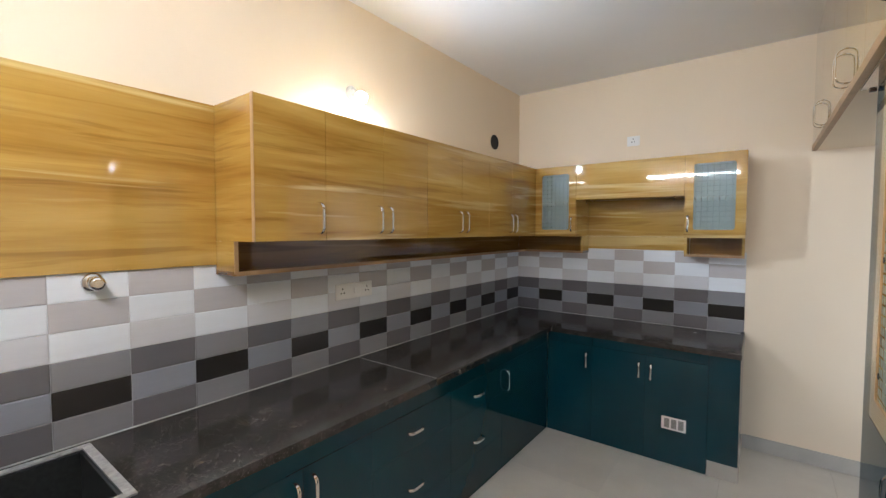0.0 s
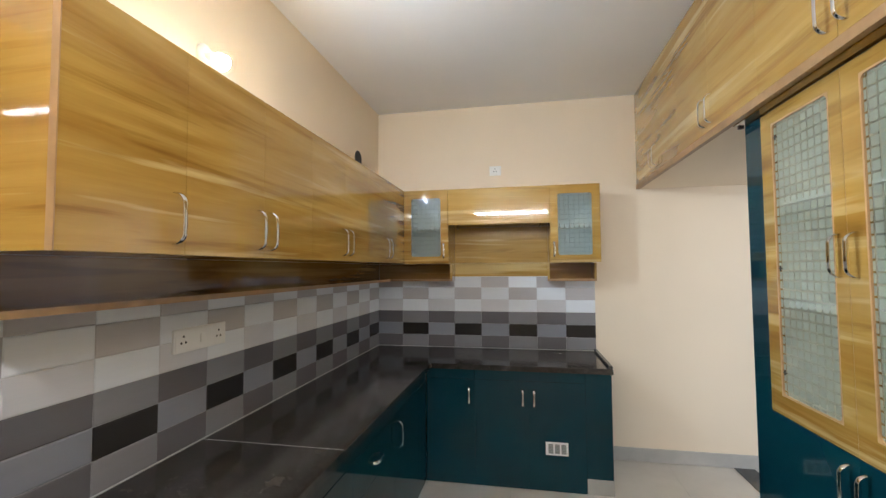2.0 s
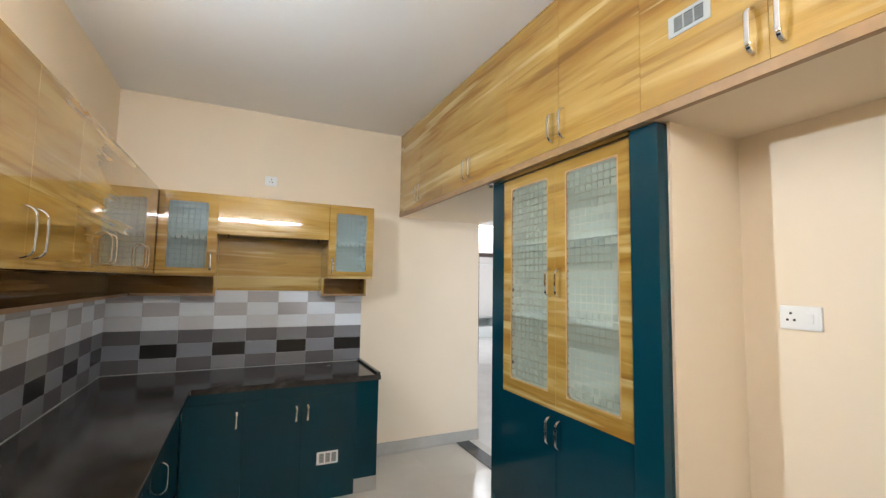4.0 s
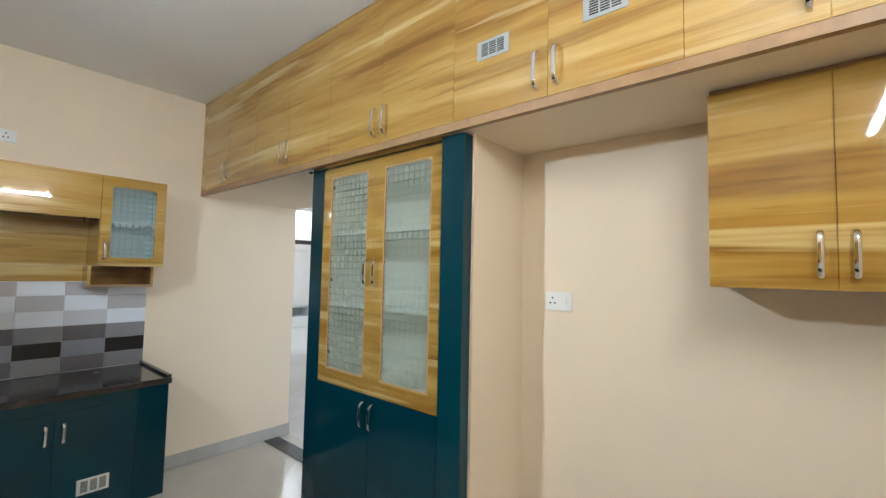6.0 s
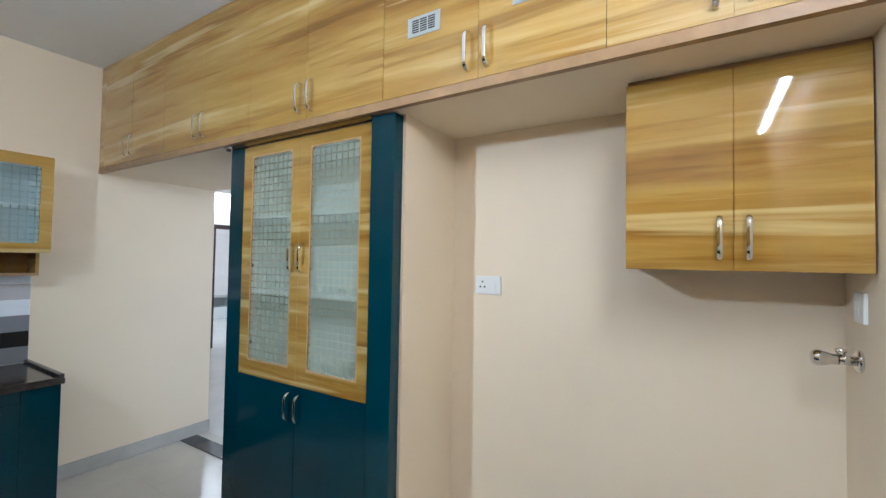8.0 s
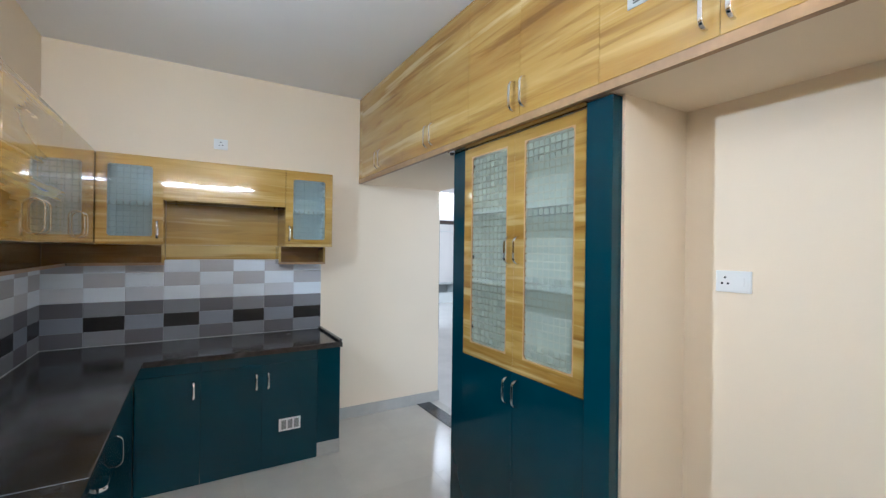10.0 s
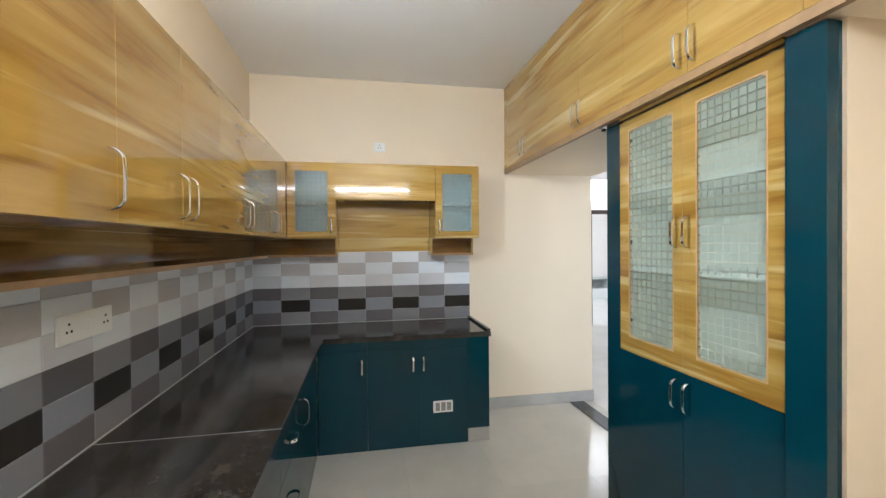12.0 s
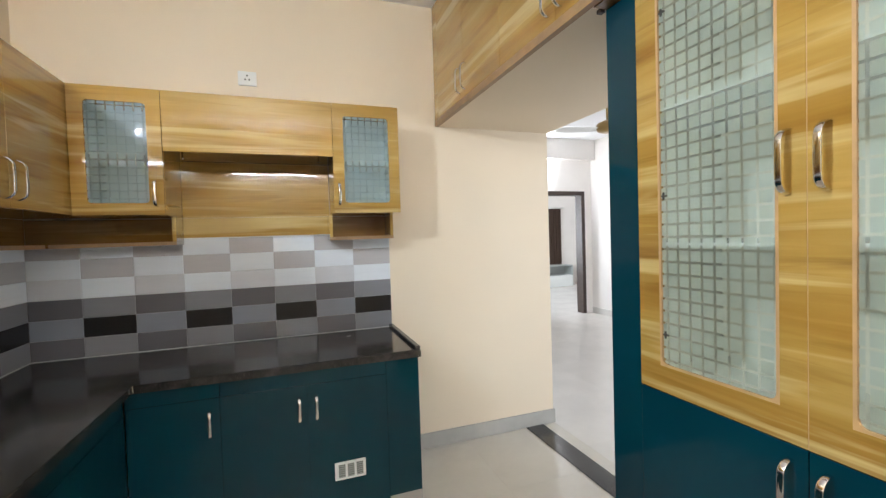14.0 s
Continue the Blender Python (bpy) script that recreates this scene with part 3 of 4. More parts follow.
part("corner_cap", box((EDGEX + 0.0005, EDGEY - 0.006, TOPZ + 0.004), (EDGEX + 0.009, EDGEY - 0.0005, CT - 0.002), 0.002), CHROME, t, "small metal corner cap")
part("end_curb", box((-0.048, EDGEY + 0.004, CT), (-0.021, BY - 0.002, CT + 0.018), 0.004), GRANITE, t, "raised granite lip")
part("sealant", box((LX + 0.010, SY + 0.01, CT), (LX + 0.014, BY - 0.012, CT + 0.003), 0.001), SEAL, t, "grey sealant line")
part("sealant", box((LX + 0.015, BY - 0.014, CT), (-0.05, BY - 0.010, CT + 0.003), 0.001), SEAL, t, "grey sealant line")

t = thing("plaster_crumb", (-0.33, 3.60, CT), "tiny white plaster crumb on the granite worktop", "debris")
part("crumb", box((-0.342, 3.597, CT + 0.0002), (-0.318, 3.603, CT + 0.002), 0.0008), SEAL, t)
t = thing("kitchen_sink", ((SINK[0] + SINK[2]) / 2, 0, 0.62), "dark granite kitchen sink with a pale rim set in the worktop", "sink")
x0, y0, x1, y1 = SINK[0] + 0.001, SINK[1] + 0.001, SINK[2] - 0.001, SINK[3] - 0.001
bm = bmesh.new()
box((x0, y0, 0.63), (x1, y1, 0.64), 0, bm)
w = 0.014
for lo, hi in (((x0, y0), (x0 + w, y1)), ((x1 - w, y0), (x1, y1)), ((x0 + w, y0), (x1 - w, y0 + w)), ((x0 + w, y1 - w), (x1 - w, y1))):
    box((*lo, 0.64), (*hi, CT - 0.004), 0, bm)
part("basin", bm, plain("sink_black", (0.02, 0.022, 0.022), 0.35, vary=0.3, scale=60), t)
bm = bmesh.new()
r = 0.022
for lo, hi in (((x0 - r, y0 - r), (x0 + 0.006, y1 + r)), ((x1 - 0.006, y0 - r), (x1 + r, y1 + r)), ((x0 + 0.006, y0 - r), (x1 - 0.006, y0 + 0.006)), ((x0 + 0.006, y1 - 0.006), (x1 - 0.006, y1 + r))):
    box((*lo, CT + 0.0005), (*hi, CT + 0.007), 0, bm)
part("rim", bm, plain("sink_rim", (0.30, 0.30, 0.29), 0.4, vary=0.3, scale=50), t, "dusty grey rim")
part("drain", lathe([(0.045, 0), (0.045, 0.003), (0.03, 0.001)], (0, 0, 1), ((x0 + x1) / 2, (y0 + y1) / 2, 0.64), 20), STEEL, t, "steel drain")

t = thing("wall_tap_outlet", (LX + 0.01, 0.327, 1.457), "chrome capped water outlet on the tiled wall", "tap")
part("flange", lathe([(0.036, 0), (0.036, 0.006), (0.030, 0.012), (0.020, 0.016)], (1, 0, 0), (LX + 0.0105, 0.327, 1.457), 24), CHROME, t)
part("cap", lathe([(0.018, 0), (0.021, 0.003), (0.024, 0.02), (0.026, 0.04), (0.022, 0.05), (0.014, 0.054)], (1, 0, 0), (LX + 0.026, 0.327, 1.457), 20), CHROME, t)

# ---- loft cabinets ----
LF, LZ = 0.320, 2.240
SEAMS = (3.68, 3.245, 2.805, 2.365, 1.92, 1.48, 1.018, 0.582, 0.149, -0.168, SY + 0.002)
for i in range(0, 10, 2):
    a, m, b = SEAMS[i + 2], SEAMS[i + 1], SEAMS[i]
    t = thing("loft_cabinet", (0.6, (a + b) / 2, LZ), "glossy ochre wood-grain loft cabinet up to the ceiling", "cabinet", "loft cabinets")
    part("body", box((LF + 0.02, a + 0.0005, LZ), (0.93, b - 0.0005, CEIL - 0.001), 0.001), WOOD_DIM, t)
    for lo, hi, hy in ((m, b, m + 0.041), (a, m, m - 0.037)):
        d = door_x(t, lo, hi, LZ, CEIL - 0.002, LF, -1, WOOD_LOFT)
        pull(d, (LF, hy, 2.345), (-1, 0, 0))
        if i == 6:
            vy = 0.744 if lo == m else 0.302
            z0 = 2.462
            part("vent_grille", box((LF - 0.004, vy, z0), (LF, vy + 0.150, z0 + 0.078), 0.0015), VENT_GREY, d, "grey metal vent grille")
            for k in range(3):
                sy = vy + 0.022 + k * 0.037
                for j in range(6):
                    part("vent_slot", box((LF - 0.0052, sy, z0 + 0.014 + j * 0.009), (LF - 0.0038, sy + 0.031, z0 + 0.019 + j * 0.009)), BLACK, d)
t = thing("loft_filler", (0.33, 3.72, LZ), "ochre wood-grain filler between loft and wall", "filler panel")
part("panel_board", box((LF + 0.001, 3.681, LZ), (LF + 0.019, BY - 0.001, CEIL - 0.002), 0.001), WOOD, t)
setting("loft_trim", box((LF - 0.002, SY + 0.001, SOFFIT - 0.003), (0.3447, BY - 0.001, LZ - 0.001), 0.001), EDGE, "brown edge strip under the loft cabinets")

# ---- tall cabinet ----
PX, PZ = 0.396, 2.198
t = thing("tall_cabinet", (0.68, 1.58, 0), "dark teal tall cabinet with frosted glass doors in wood-grain frames", "cabinet")
YA, YB, Y0, Y1, ZM = 1.137, 2.057, 0.978, 2.185, 0.966
part("stile", box((PX, Y0, 0.001), (PX + 0.0155, YA - 0.001, PZ), 0.0015), TEAL, t)
part("corner_post", box((0.355, Y0, 0.001), (PX - 0.0005, 1.104, PZ), 0.0015), TEAL, t, "teal corner post standing proud of the doors")
part("stile", box((PX, YB + 0.001, 0.001), (PX + 0.02, Y1, PZ), 0.0015), TEAL, t)
part("side_panel", box((PX + 0.0205, 1.006, 0.001), (0.978, 1.024, PZ), 0.001), CREAM_LAM, t)
part("side_panel", box((PX + 0.0205, Y1 - 0.018, 0.001), (0.978, Y1, PZ), 0.001), TEAL, t)
part("back_panel", box((0.90, 1.025, 0.001), (0.912, Y1 - 0.022, PZ)), CREAM_LAM, t)
part("top_panel", box((PX + 0.0205, 1.025, PZ - 0.018), (0.899, Y1 - 0.022, PZ)), CREAM_LAM, t)
part("side_lining", box((PX + 0.022, Y1 - 0.0215, ZM + 0.001), (0.898, Y1 - 0.0185, PZ - 0.019)), CREAM_LAM, t)
part("middle_panel", box((PX + 0.0205, 1.025, ZM - 0.02), (0.899, Y1 - 0.022, ZM)), CREAM_LAM, t)
for z in (1.405, 1.805):
    part("shelf", box((PX + 0.022, 1.026, z), (0.898, Y1 - 0.023, z + 0.008), 0.001), WHITE_LAM, t, "pale glass shelf")
# Dark strip for the shaded gap between the doors and the loft.
part("head_rail", box((0.3475, 1.105, PZ + 0.001), (PX + 0.02, Y1, SOFFIT - 0.0005)), WOOD_SHADED, t, "dark strip drawing the shade over the doors")
YM = (YA + YB) / 2
# Pale strip closing the seam; it draws the light caught by the door edges.
part("edge_band", box((PX - 0.0012, YM - 0.0011, ZM + 0.003), (PX + 0.012, YM + 0.0011, PZ - 0.007)), BEAD, t, "pale edge band between the doors, drawn as a lit line")
for a, b, hy, ga, gb in ((YA, YM, YM - 0.037, YA + 0.062, YM - 0.078), (YM, YB, YM + 0.036, YM + 0.058, YB - 0.078)):
    d = part("glass_door", frame_plate("x", (a + 0.0012, ZM + 0.002, b - 0.0012, PZ - 0.006), (ga, 1.048, gb, 2.138), PX - 0.002, PX + 0.016, 0.02), WOOD, t, "wood-grain framed glass door")
    lip = part("glass_bead", frame_plate("x", (ga - 0.002, 1.046, gb + 0.002, 2.14), (ga + 0.005, 1.053, gb - 0.005, 2.133), PX - 0.0025, PX + 0.004, 0.018), BEAD, d, "routed pale brown edge")
    etched_pane("x", ga - 0.008, gb + 0.008, 1.04, 2.146, PX + 0.005, PX + 0.009, 0.0365, 0.0066, d, FROST)
    pull(d, (PX - 0.002, hy, 1.592), (-1, 0, 0), length=0.14)
    ld = part("lower_door", box((PX - 0.002, a + 0.0012, 0.004), (PX + 0.0155, b - 0.0012, ZM - 0.001), 0.0012), TEAL, t)
    pull(ld, (PX - 0.002, hy, 0.865), (-1, 0, 0), length=0.135)
    if b == YB:
        for z in (1.14, 1.55, 2.08):
            bm = box((PX + 0.0005, gb - 0.026, z - 0.0025), (PX + 0.0048, gb - 0.0055, z + 0.0025), 0.001)
            box((PX + 0.0002, gb - 0.016, z - 0.011), (PX + 0.0046, gb - 0.011, z + 0.011), 0.001, bm)
            part("glass_hinge", bm, DARK_STEEL, d, "small dark steel glass hinge")

t = thing("loft_catch", (0.385, 2.196, SOFFIT), "small dark brown block under the loft edge", "catch")
part("block", box((0.374, 2.1865, SOFFIT - 0.014), (0.395, 2.206, SOFFIT - 0.0005), 0.002), FRAME_BROWN, t)

# ---- cabinet in the niche ----
RX = 0.522
t = thing("wall_cabinet", (0.68, -0.17, 1.573), "glossy ochre wood-grain two-door wall cabinet", "cabinet")
part("body", box((RX + 0.02, SY + 0.004, 1.573), (NX - 0.002, 0.123, 2.188), 0.001), WOOD_DIM, t)
part("top_filler", box((RX + 0.012, SY + 0.004, 2.189), (NX - 0.002, 0.118, SOFFIT - 0.001)), EDGE, t)
for a, b, hy in ((-0.176, 0.123, -0.140), (SY + 0.005, -0.176, -0.212)):
    d = door_x(t, a, b, 1.573, 2.188, RX, -1, gap=0.0009)
    pull(d, (RX, hy, 1.672), (-1, 0, 0), length=0.135)

# ---- sockets ----
socket_plate((LX + 0.010, 1.574, 1.288), (1, 0, 0), (0, 1, 0), 0.28, 0.092, (-0.095, 0.095), "white double socket plate on the tiled wall", 0.0001)
socket_plate((-0.84, BY, 2.415), (0, -1, 0), (1, 0, 0), 0.10, 0.082, (0,), "small white socket plate high on the wall", False)
socket_plate((NX, 0.77, 1.478), (-1, 0, 0), (0, 1, 0), 0.128, 0.086, (0.028,), "white socket plate with a switch in the niche", -0.032)

# ---- lamps ----
t = thing("tube_light", (-0.82, SY, 2.49), "white fluorescent tube light on the wall, lit", "tube light")
TX0, TX1, TZ = -1.43, -0.20, 2.49
part("batten", box((TX0 - 0.02, SY + 0.001, TZ - 0.02), (TX1 + 0.02, SY + 0.03, TZ + 0.02), 0.004), PLASTIC, t)
part("glass_tube", tube([(TX0, SY + 0.05, TZ), (TX1, SY + 0.05, TZ)], 0.014, segs=14), TUBE_MAT, t, "glowing white tube")
for x in (TX0, TX1):
    part("end_cap", box((x - 0.015, SY + 0.0305, TZ - 0.017), (x + 0.015, SY + 0.068, TZ + 0.017), 0.003), PLASTIC, t)

t = thing("wall_bulb", (LX, 1.575, 2.53), "round white bulb in a holder on the wall, lit", "lamp")
AX = Vector((1.0, 0, -0.60)).normalized()
B0 = Vector((LX + 0.020, 1.575, 2.465))
part("rose", lathe([(0.042, 0), (0.042, 0.012), (0.028, 0.02)], (1, 0, 0), (LX + 0.0005, 1.575, 2.467), 20), PLASTIC, t)
part("holder", lathe([(0.019, -0.012), (0.021, 0.02), (0.018, 0.034)], AX, B0, 16), PLASTIC, t)
part("bulb_base", lathe([(0.014, 0.034), (0.018, 0.040), (0.027, 0.052), (0.0318, 0.060)], AX, B0, 20), PLASTIC, t, "white bulb base")
b = part("bulb", lathe([(0.0325, 0.0605), (0.0328, 0.078), (0.0315, 0.092)], AX, B0, 20), BULB_SIDE, t, "glowing bulb")
part("bulb_front", lathe([(0.0315, 0.0925), (0.026, 0.0965), (0.018, 0.1005), (0.009, 0.103), (0.0005, 0.104)], AX, B0, 20), BULB_MAT, b, "bright front of the bulb")

# ---- tap and switch on the south wall ----
TP = (0.672, SY, 1.319)
t = thing("wall_tap", TP, "chrome wall tap beside the niche", "tap")
part("flange", lathe([(0.031, 0), (0.033, 0.003), (0.033, 0.009), (0.026, 0.013)], (0, 1, 0), (TP[0], SY + 0.0005, TP[2]), 24), CHROME, t)
part("stem", lathe([(0.014, 0), (0.014, 0.025), (0.016, 0.040)], (0, 1, 0), (TP[0], SY + 0.010, TP[2]), 16), CHROME, t)
part("knob", lathe([(0.014, 0), (0.016, 0.006), (0.0165, 0.018), (0.022, 0.034), (0.0245, 0.046), (0.0225, 0.057), (0.012, 0.063)], (0, 1, 0), (TP[0], SY + 0.050, TP[2]), 20), CHROME, t)
part("spindle", lathe([(0.010, 0), (0.010, 0.010), (0.014, 0.013), (0.014, 0.022), (0.008, 0.024)], (0, 0, 1), (TP[0], SY + 0.045, TP[2] + 0.010), 14), CHROME, t)
t = thing("wall_switch", (0.65, SY, 1.475), "small white switch plate on the wall", "wall switch")
part("plate", box((0.607, SY + 0.0005, 1.432), (0.693, SY + 0.011, 1.518), 0.002), PLASTIC, t)
part("rocker_switch", box((0.638, SY + 0.011, 1.452), (0.665, SY + 0.016, 1.498), 0.002), PLASTIC, t)

# ---- hall and room beyond the doorway ----
HX, HY, HC = 4.45, 7.24, 3.06
setting("hall_floor_bed", box((EX, -0.64, -0.1), (HX, HY, -0.010)), GROUT)
setting("kitchen_floor_bed", box((LX, SY, -0.1), (EX, BY, -0.010)), GROUT)
# Openings added out of view for the hall's fill lights.
W0, W1, WZ0, WZ1 = 0.1, 2.1, 0.6, 2.3
for i, (lo, hi) in enumerate((((-0.64, -0.1), (W0, HC)), ((W1, -0.1), (HY + T, HC)), ((W0, -0.1), (W1, WZ0)), ((W0, WZ1), (W1, HC)))):
    setting("hall_wall_east_%d" % (i + 1), box((HX, lo[0], lo[1]), (HX + T, hi[0], hi[1])), HALL_WALL, "off-white hall wall round an added opening")
S0, S1 = 1.9, 3.9
for i, (lo, hi) in enumerate((((EX, -0.1), (S0, HC)), ((S1, -0.1), (HX, HC)), ((S0, -0.1), (S1, WZ0)), ((S0, WZ1), (S1, HC)))):
    setting("hall_wall_south_%d" % (i + 1), box((lo[0], -0.79, lo[1]), (hi[0], -0.64, hi[1])), HALL_WALL, "off-white hall wall round an added opening")
setting("hall_wall_west", box((EX - T, BY + T, -0.1), (EX, HY, HC)), HALL_WALL, "off-white hall wall")
D0, D1, DT = 3.165, 4.30, 2.175
bm = box((EX - T, HY, -0.1), (D0, HY + T, HC))
box((D1, HY, -0.1), (HX, HY + T, HC), 0, bm)
box((D0, HY, DT), (D1, HY + T, HC), 0, bm)
setting("hall_wall_north", bm, HALL_WALL, "off-white hall wall with a doorway")
setting("hall_beam", box((EX, HY - 0.12, 2.72), (HX, HY, HC)), HALL_WALL, "off-white plastered beam")
setting("hall_ceiling", box((EX - T, -0.79, HC), (HX + T, HY + T, HC + 0.1)), CEILING, "white hall ceiling")
setting("hall_baseboard", box((HX - sk, -0.64, 0.001), (HX, HY - 0.001, 0.10), 0.002), HALL_FLOOR, "pale tile skirting")
fr = thing("door_frame", ((D0 + D1) / 2, HY, 0), "dark brown wooden door frame, open", "door frame")
part("jamb", box((D0, HY - 0.012, 0.001), (D0 + 0.07, HY + T + 0.012, DT), 0.003), FRAME_BROWN, fr)
part("jamb", box((D1 - 0.07, HY - 0.012, 0.001), (D1, HY + T + 0.012, DT), 0.003), FRAME_BROWN, fr)
part("head", box((D0 + 0.07, HY - 0.012, DT - 0.07), (D1 - 0.07, HY + T + 0.012, DT), 0.003), FRAME_BROWN, fr)
RY = 11.0
setting("bedroom_floor", box((2.6, HY, -0.1), (7.0, RY, 0.0)), HALL_FLOOR, "pale polished tile floor")
setting("bedroom_wall_north", box((2.45, RY, -0.1), (7.15, RY + T, HC)), HALL_WALL, "off-white bedroom wall")
setting("bedroom_wall_east", box((7.0, HY + T, -0.1), (7.15, RY, HC)), HALL_WALL, "off-white bedroom wall")
setting("bedroom_wall_south", box((HX + T, HY, -0.1), (7.15, HY + T, HC)), HALL_WALL, "off-white bedroom wall")
setting("bedroom_ceiling", box((2.45, HY + T, HC), (7.15, RY + T, HC + 0.1)), CEILING, "white bedroom ceiling")
# Another added opening, unseen, for the bedroom's fill light.
BW0, BW1 = 8.0, 10.2
for i, (lo, hi) in enumerate((((HY + T, -0.1), (BW0, HC)), ((BW1, -0.1), (RY, HC)), ((BW0, -0.1), (BW1, 0.8)), ((BW0, 2.3), (BW1, HC)))):
    setting("bedroom_wall_west_%d" % (i + 1), box((2.45, lo[0], lo[1]), (2.6, hi[0], hi[1])), HALL_WALL, "off-white bedroom wall round an added opening")


def fill_light(name, at, target, w, h, watts):
    """Area light in an added, unseen opening, there only to brighten the rooms beyond."""
    d = bpy.data.lights.new(name, "AREA")
    d.shape, d.size, d.size_y, d.energy, d.color = "RECTANGLE", w, h, watts, (0.92, 0.96, 1.0)
    o = new(name, d)
    o.matrix_world = look(at, target)


fill_light("hall_fill_light", (HX + 0.08, (W0 + W1) / 2, (WZ0 + WZ1) / 2), (2.6, 4.5, 1.6), W1 - W0, WZ1 - WZ0, FILL_POWER)
fill_light("hall_south_fill_light", ((S0 + S1) / 2, -0.72, (WZ0 + WZ1) / 2), ((S0 + S1) / 2, 3, (WZ0 + WZ1) / 2), S1 - S0, WZ1 - WZ0, FILL_POWER)
fill_light("bedroom_fill_light", (2.52, (BW0 + BW1) / 2, 1.55), (5, (BW0 + BW1) / 2, 1.5), BW1 - BW0, 1.5, FILL_POWER * 2.0)

t = thing("wall_bulb", (3.3, HY - 0.121, 2.55), "round white bulb on the hall wall over the door, lit", "lamp")
part("rose", lathe([(0.04, 0), (0.04, 0.012), (0.026, 0.02)], (0, -1, 0), (3.3, HY - 0.0005, 2.55), 20), PLASTIC, t)
part("bulb", lathe([(0.016, 0), (0.022, 0.02), (0.034, 0.045), (0.038, 0.065), (0.03, 0.088), (0.01, 0.1)], (0, -1, 0), (3.3, HY - 0.0205, 2.55), 18), HALL_LIGHT, t, "glowing bulb")

FC = Vector((2.80, 4.92, 2.62))
t = thing("ceiling_fan", FC, "ceiling fan with brass motor and white blades, at rest", "fan")
part("rod", tube([FC + Vector((0, 0, 0.08)), (FC.x, FC.y, HC - 0.001)], 0.012, segs=10), GOLD, t)
part("motor", lathe([(0.03, 0.09), (0.06, 0.085), (0.11, 0.06), (0.125, 0.03), (0.125, 0.0), (0.10, -0.03), (0.05, -0.045)], (0, 0, 1), FC, 28), GOLD, t, "brass motor")
for k in range(3):
    ang = radians(160 + 120 * k)
    u, v = Vector((math.cos(ang), math.sin(ang), 0)), Vector((-math.sin(ang), math.cos(ang), 0))
    bm = bmesh.new()
    rows = []
    for d, wd in ((0.10, 0.025), (0.2, 0.055), (0.35, 0.065), (0.55, 0.062), (0.58, 0.05)):
        rows.append([bm.verts.new(FC + u * d + v * (wd * q) + Vector((0, 0, 0.012 * q + z))) for q in (-1, 1) for z in (-0.003, 0.003)])
    for p, q in zip(rows, rows[1:]):
        for i, j in ((0, 1), (1, 3), (3, 2), (2, 0)):
            bm.faces.new((p[i], p[j], q[j], q[i]))
    bm.faces.new([rows[0][i] for i in (0, 2, 3, 1)])
    bm.faces.new([rows[-1][i] for i in (0, 1, 3, 2)])
    bmesh.ops.recalc_face_normals(bm, faces=bm.faces)
    part("blade", bm, PLASTIC, t)

t = thing("tv_unit", (5.8, 10.8, 0), "low white and grey television unit with an open compartment", "cabinet")
part("base", box((4.9, 10.62, 0.001), (6.56, RY - 0.001, 0.30), 0.004), WHITE_LAM, t)
part("top_board", box((4.9, 10.62, 0.545), (6.56, RY - 0.001, 0.575), 0.003), VENT_GREY, t)
for x in (4.9, 5.7, 6.54):
    part("divider", box((x, 10.62, 0.3005), (x + 0.02, RY - 0.001, 0.5445), 0.002), VENT_GREY, t)
part("back_panel", box((4.921, RY - 0.02, 0.301), (6.539, RY - 0.002, 0.544)), VENT_GREY, t)
t = thing("curtain", (6.22, RY - 0.06, 0.585), "dark brown curtain hanging by the wall", "curtain")
bm = bmesh.new()
cols = []
for i in range(25):
    x = 6.04 + 0.4 * i / 24
    y = RY - 0.05 + 0.018 * math.sin(i * 1.3)
    cols.append([bm.verts.new((x, y + dy, z)) for dy in (0, 0.006) for z in (0.585, 2.12)])
for p, q in zip(cols, cols[1:]):
    for i, j in ((0, 1), (1, 3), (3, 2), (2, 0)):
        bm.faces.new((p[i], p[j], q[j], q[i]))
bmesh.ops.recalc_face_normals(bm, faces=bm.faces)
part("cloth", bm, CURTAIN, t)
part("rod", tube([(5.3, RY - 0.05, 2.14), (6.55, RY - 0.05, 2.14)], 0.012, segs=10), PLASTIC, t)
for x in (5.32, 6.53):
    part("bracket", box((x - 0.01, RY - 0.062, 2.125), (x + 0.01, RY - 0.001, 2.155), 0.002), PLASTIC, t)
t = thing("wall_box", (6.97, RY - 0.6, 1.75), "pale grey board on the bedroom wall", "wall board")
part("board", box((6.975, RY - 0.75, 1.4), (6.999, RY - 0.15, 2.1), 0.004), VENT_GREY, t)

# ---- wall tiles ----
CW, RH, Z0 = 0.2367, 0.1040, 0.872
A_COL, B_COL = "dsdlwp", "gbgwpw"
TILE_MESH = {}


def tile_mesh(tone, w, h):
    key = (tone, round(w, 4), round(h, 4))
    if key not in TILE_MESH:
        bm = bmesh.new()
        loops = []
        for inset, y in ((0.0005, 0.0), (0.0005, -0.0071), (0.0045, -0.0085)):
            loops.append([bm.verts.new(p) for p in ((inset, y, inset), (w - inset, y, inset), (w - inset, y, h - inset), (inset, y, h - inset))])
        for p, q in zip(loops, loops[1:]):
            for i in range(4):
                bm.faces.new((p[i], p[(i + 1) % 4], q[(i + 1) % 4], q[i]))
        bm.faces.new(loops[-1])
        bm.faces.new(loops[0][::-1])
        bmesh.ops.recalc_face_normals(bm, faces=bm.faces)
        me = bpy.data.meshes.new("tile")
        bm.normal_update()
        bm.to_mesh(me)
        bm.free()
        me.materials.append(TONE_MATS[tone])
        TILE_MESH[key] = me
    return TILE_MESH[key]


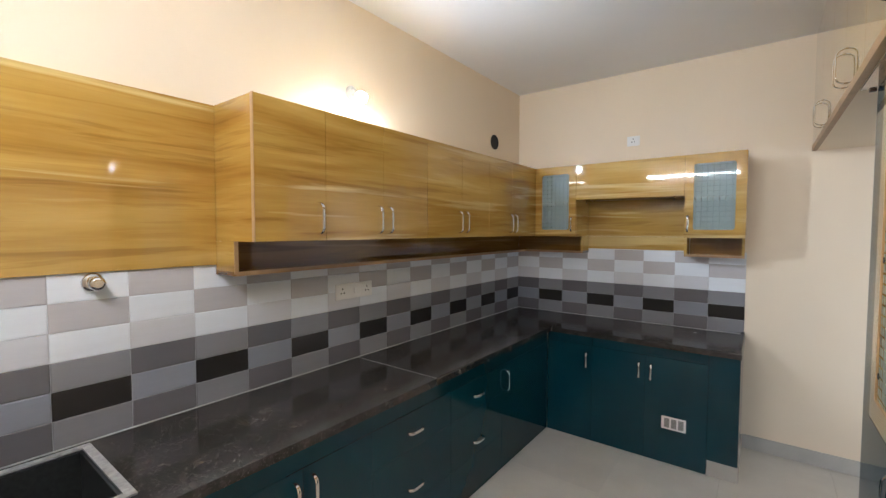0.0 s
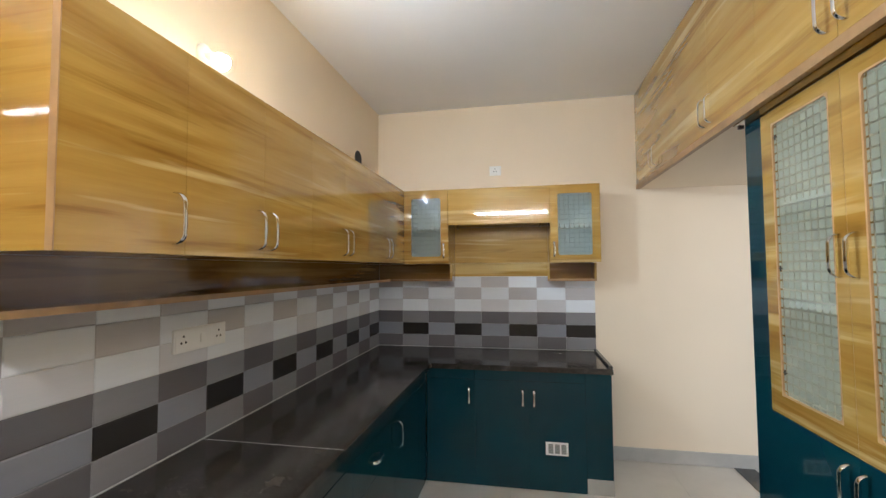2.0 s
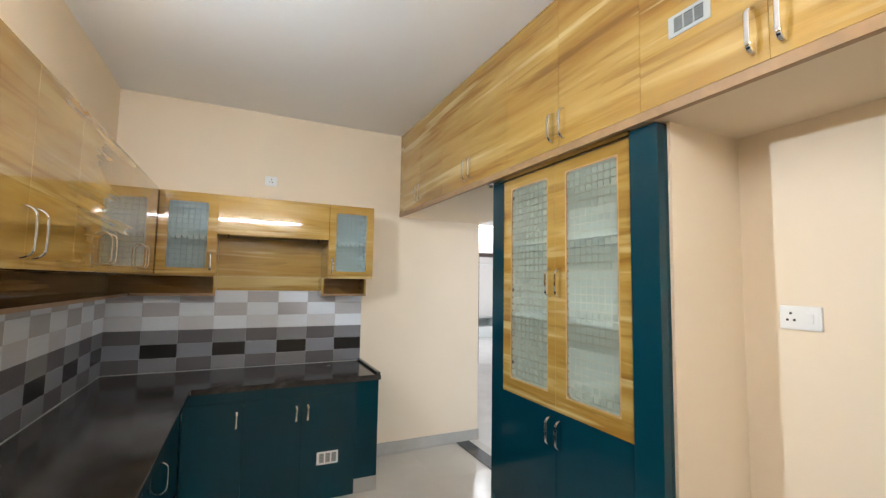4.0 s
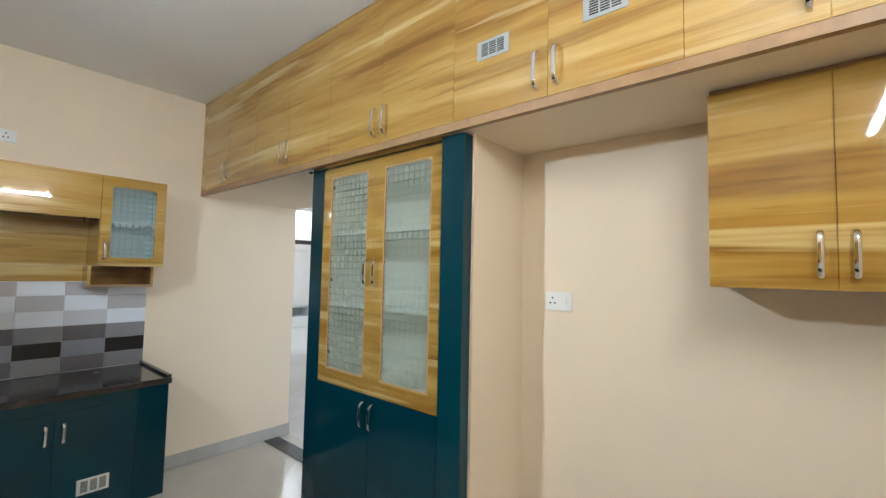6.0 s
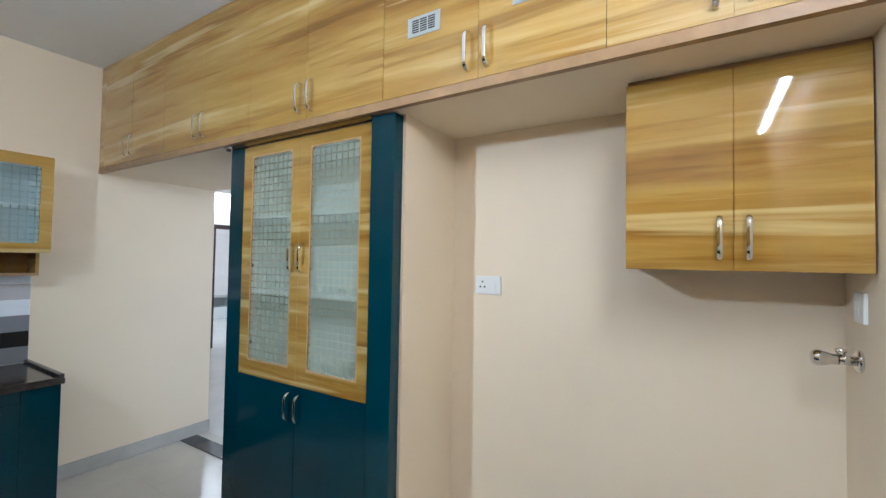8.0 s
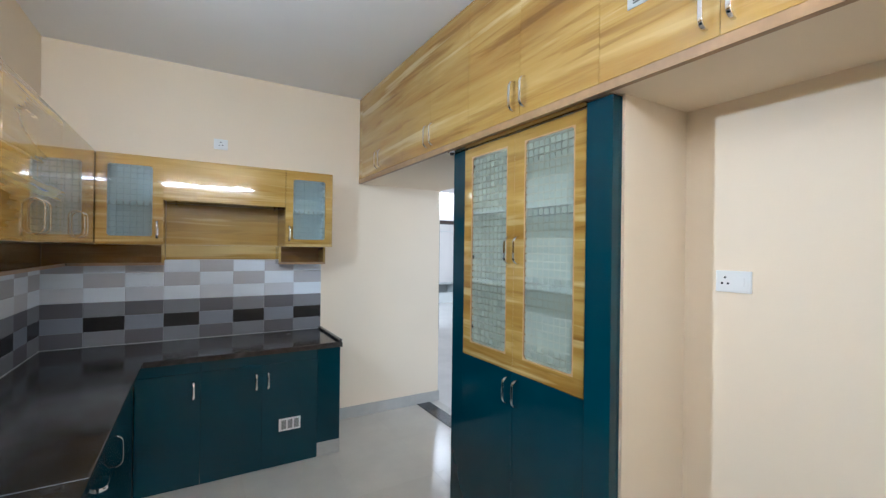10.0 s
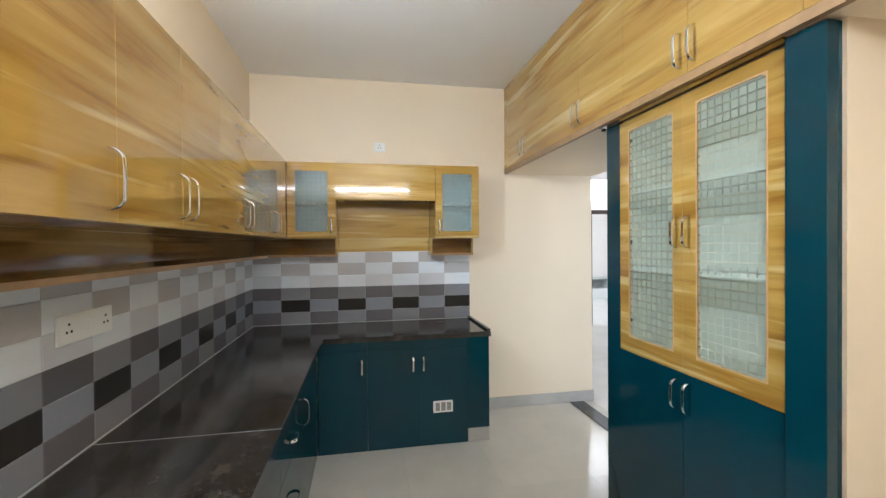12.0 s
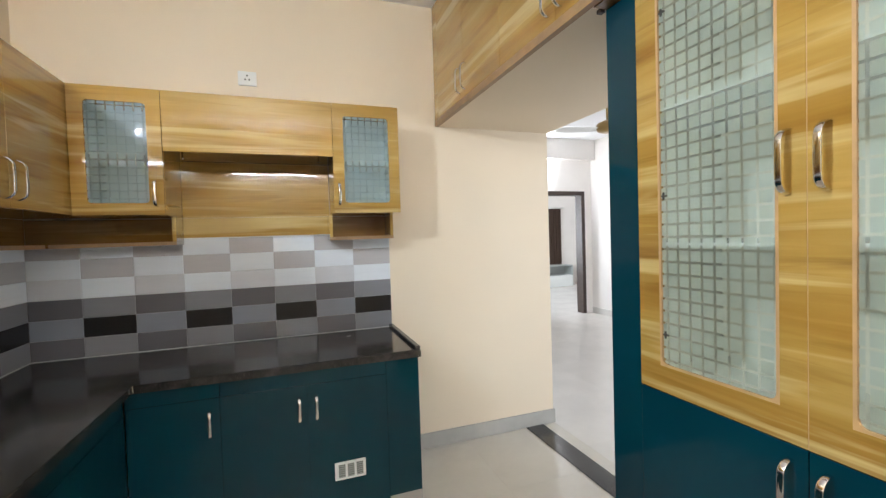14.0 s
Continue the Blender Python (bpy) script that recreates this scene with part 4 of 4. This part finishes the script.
def lay_tile(parent, tone, w, h, at, turn):
    o = new("tile", tile_mesh(tone, w, h))
    o.parent = parent
    o.matrix_basis = pose(*at, 0, 0, turn)


part("grout_bed", box((LX + 0.0002, SY + 0.001, 0.80), (LX + 0.0076, BY - 0.0085, 1.4935)), GROUT, wall_w)
part("grout_bed", box((LX + 0.0085, BY - 0.0076, 0.80), (-0.0285, BY - 0.0002, 1.4870)), GROUT, wall_n)
for k in range(18):
    hi = BY - 0.009 - k * CW
    w = min(CW, hi - SY - 0.001)
    for j in range(6):
        tone = (B_COL if k % 2 == 0 else A_COL)[j]
        z = Z0 + j * RH
        lay_tile(wall_w, tone, w, min(RH, 1.4935 - z), (LX + 0.0012, hi - w, z), 90)
for k in range(8):
    for j in range(6):
        z = Z0 + j * RH
        lay_tile(wall_n, (A_COL if k % 2 == 0 else B_COL)[j], CW if k else CW - 0.009, min(RH, 1.488 - z), (-0.028 - (8 - k) * CW + (0 if k else 0.009), BY - 0.0012, z), 0)

# ---- floor tiles ----
def floor_tiles(parent, x0, y0, x1, y1, size, material, name):
    cache = {}
    y = y0
    while y < y1 - 0.01:
        x, h = x0, min(size, y1 - y)
        while x < x1 - 0.01:
            w = min(size, x1 - x)
            key = (round(w, 3), round(h, 3))
            if key not in cache:
                bm = box((0.0004, 0.0004, -0.0098), (w - 0.0004, h - 0.0004, 0))
                me = bpy.data.meshes.new(name)
                bm.normal_update()
                bm.to_mesh(me)
                bm.free()
                me.materials.append(material)
                cache[key] = me
            o = new(name, cache[key])
            o.parent = parent
            o.location = (x, y, 0)
            x += w
        y += h


fl = setting("floor", box((LX, SY, -0.0108), (EX, BY, -0.0100)), GROUT, "beige-grey polished tile floor")
floor_tiles(fl, LX, SY, EX, BY, 0.60, FLOOR, "floor_tile")
hf = setting("hall_floor", box((EX + 0.0005, -0.64, -0.0108), (HX, HY, -0.0100)), GROUT, "pale polished tile floor of the hall")
floor_tiles(hf, EX + 0.0005, -0.64, HX, HY, 0.80, HALL_FLOOR, "floor_tile")
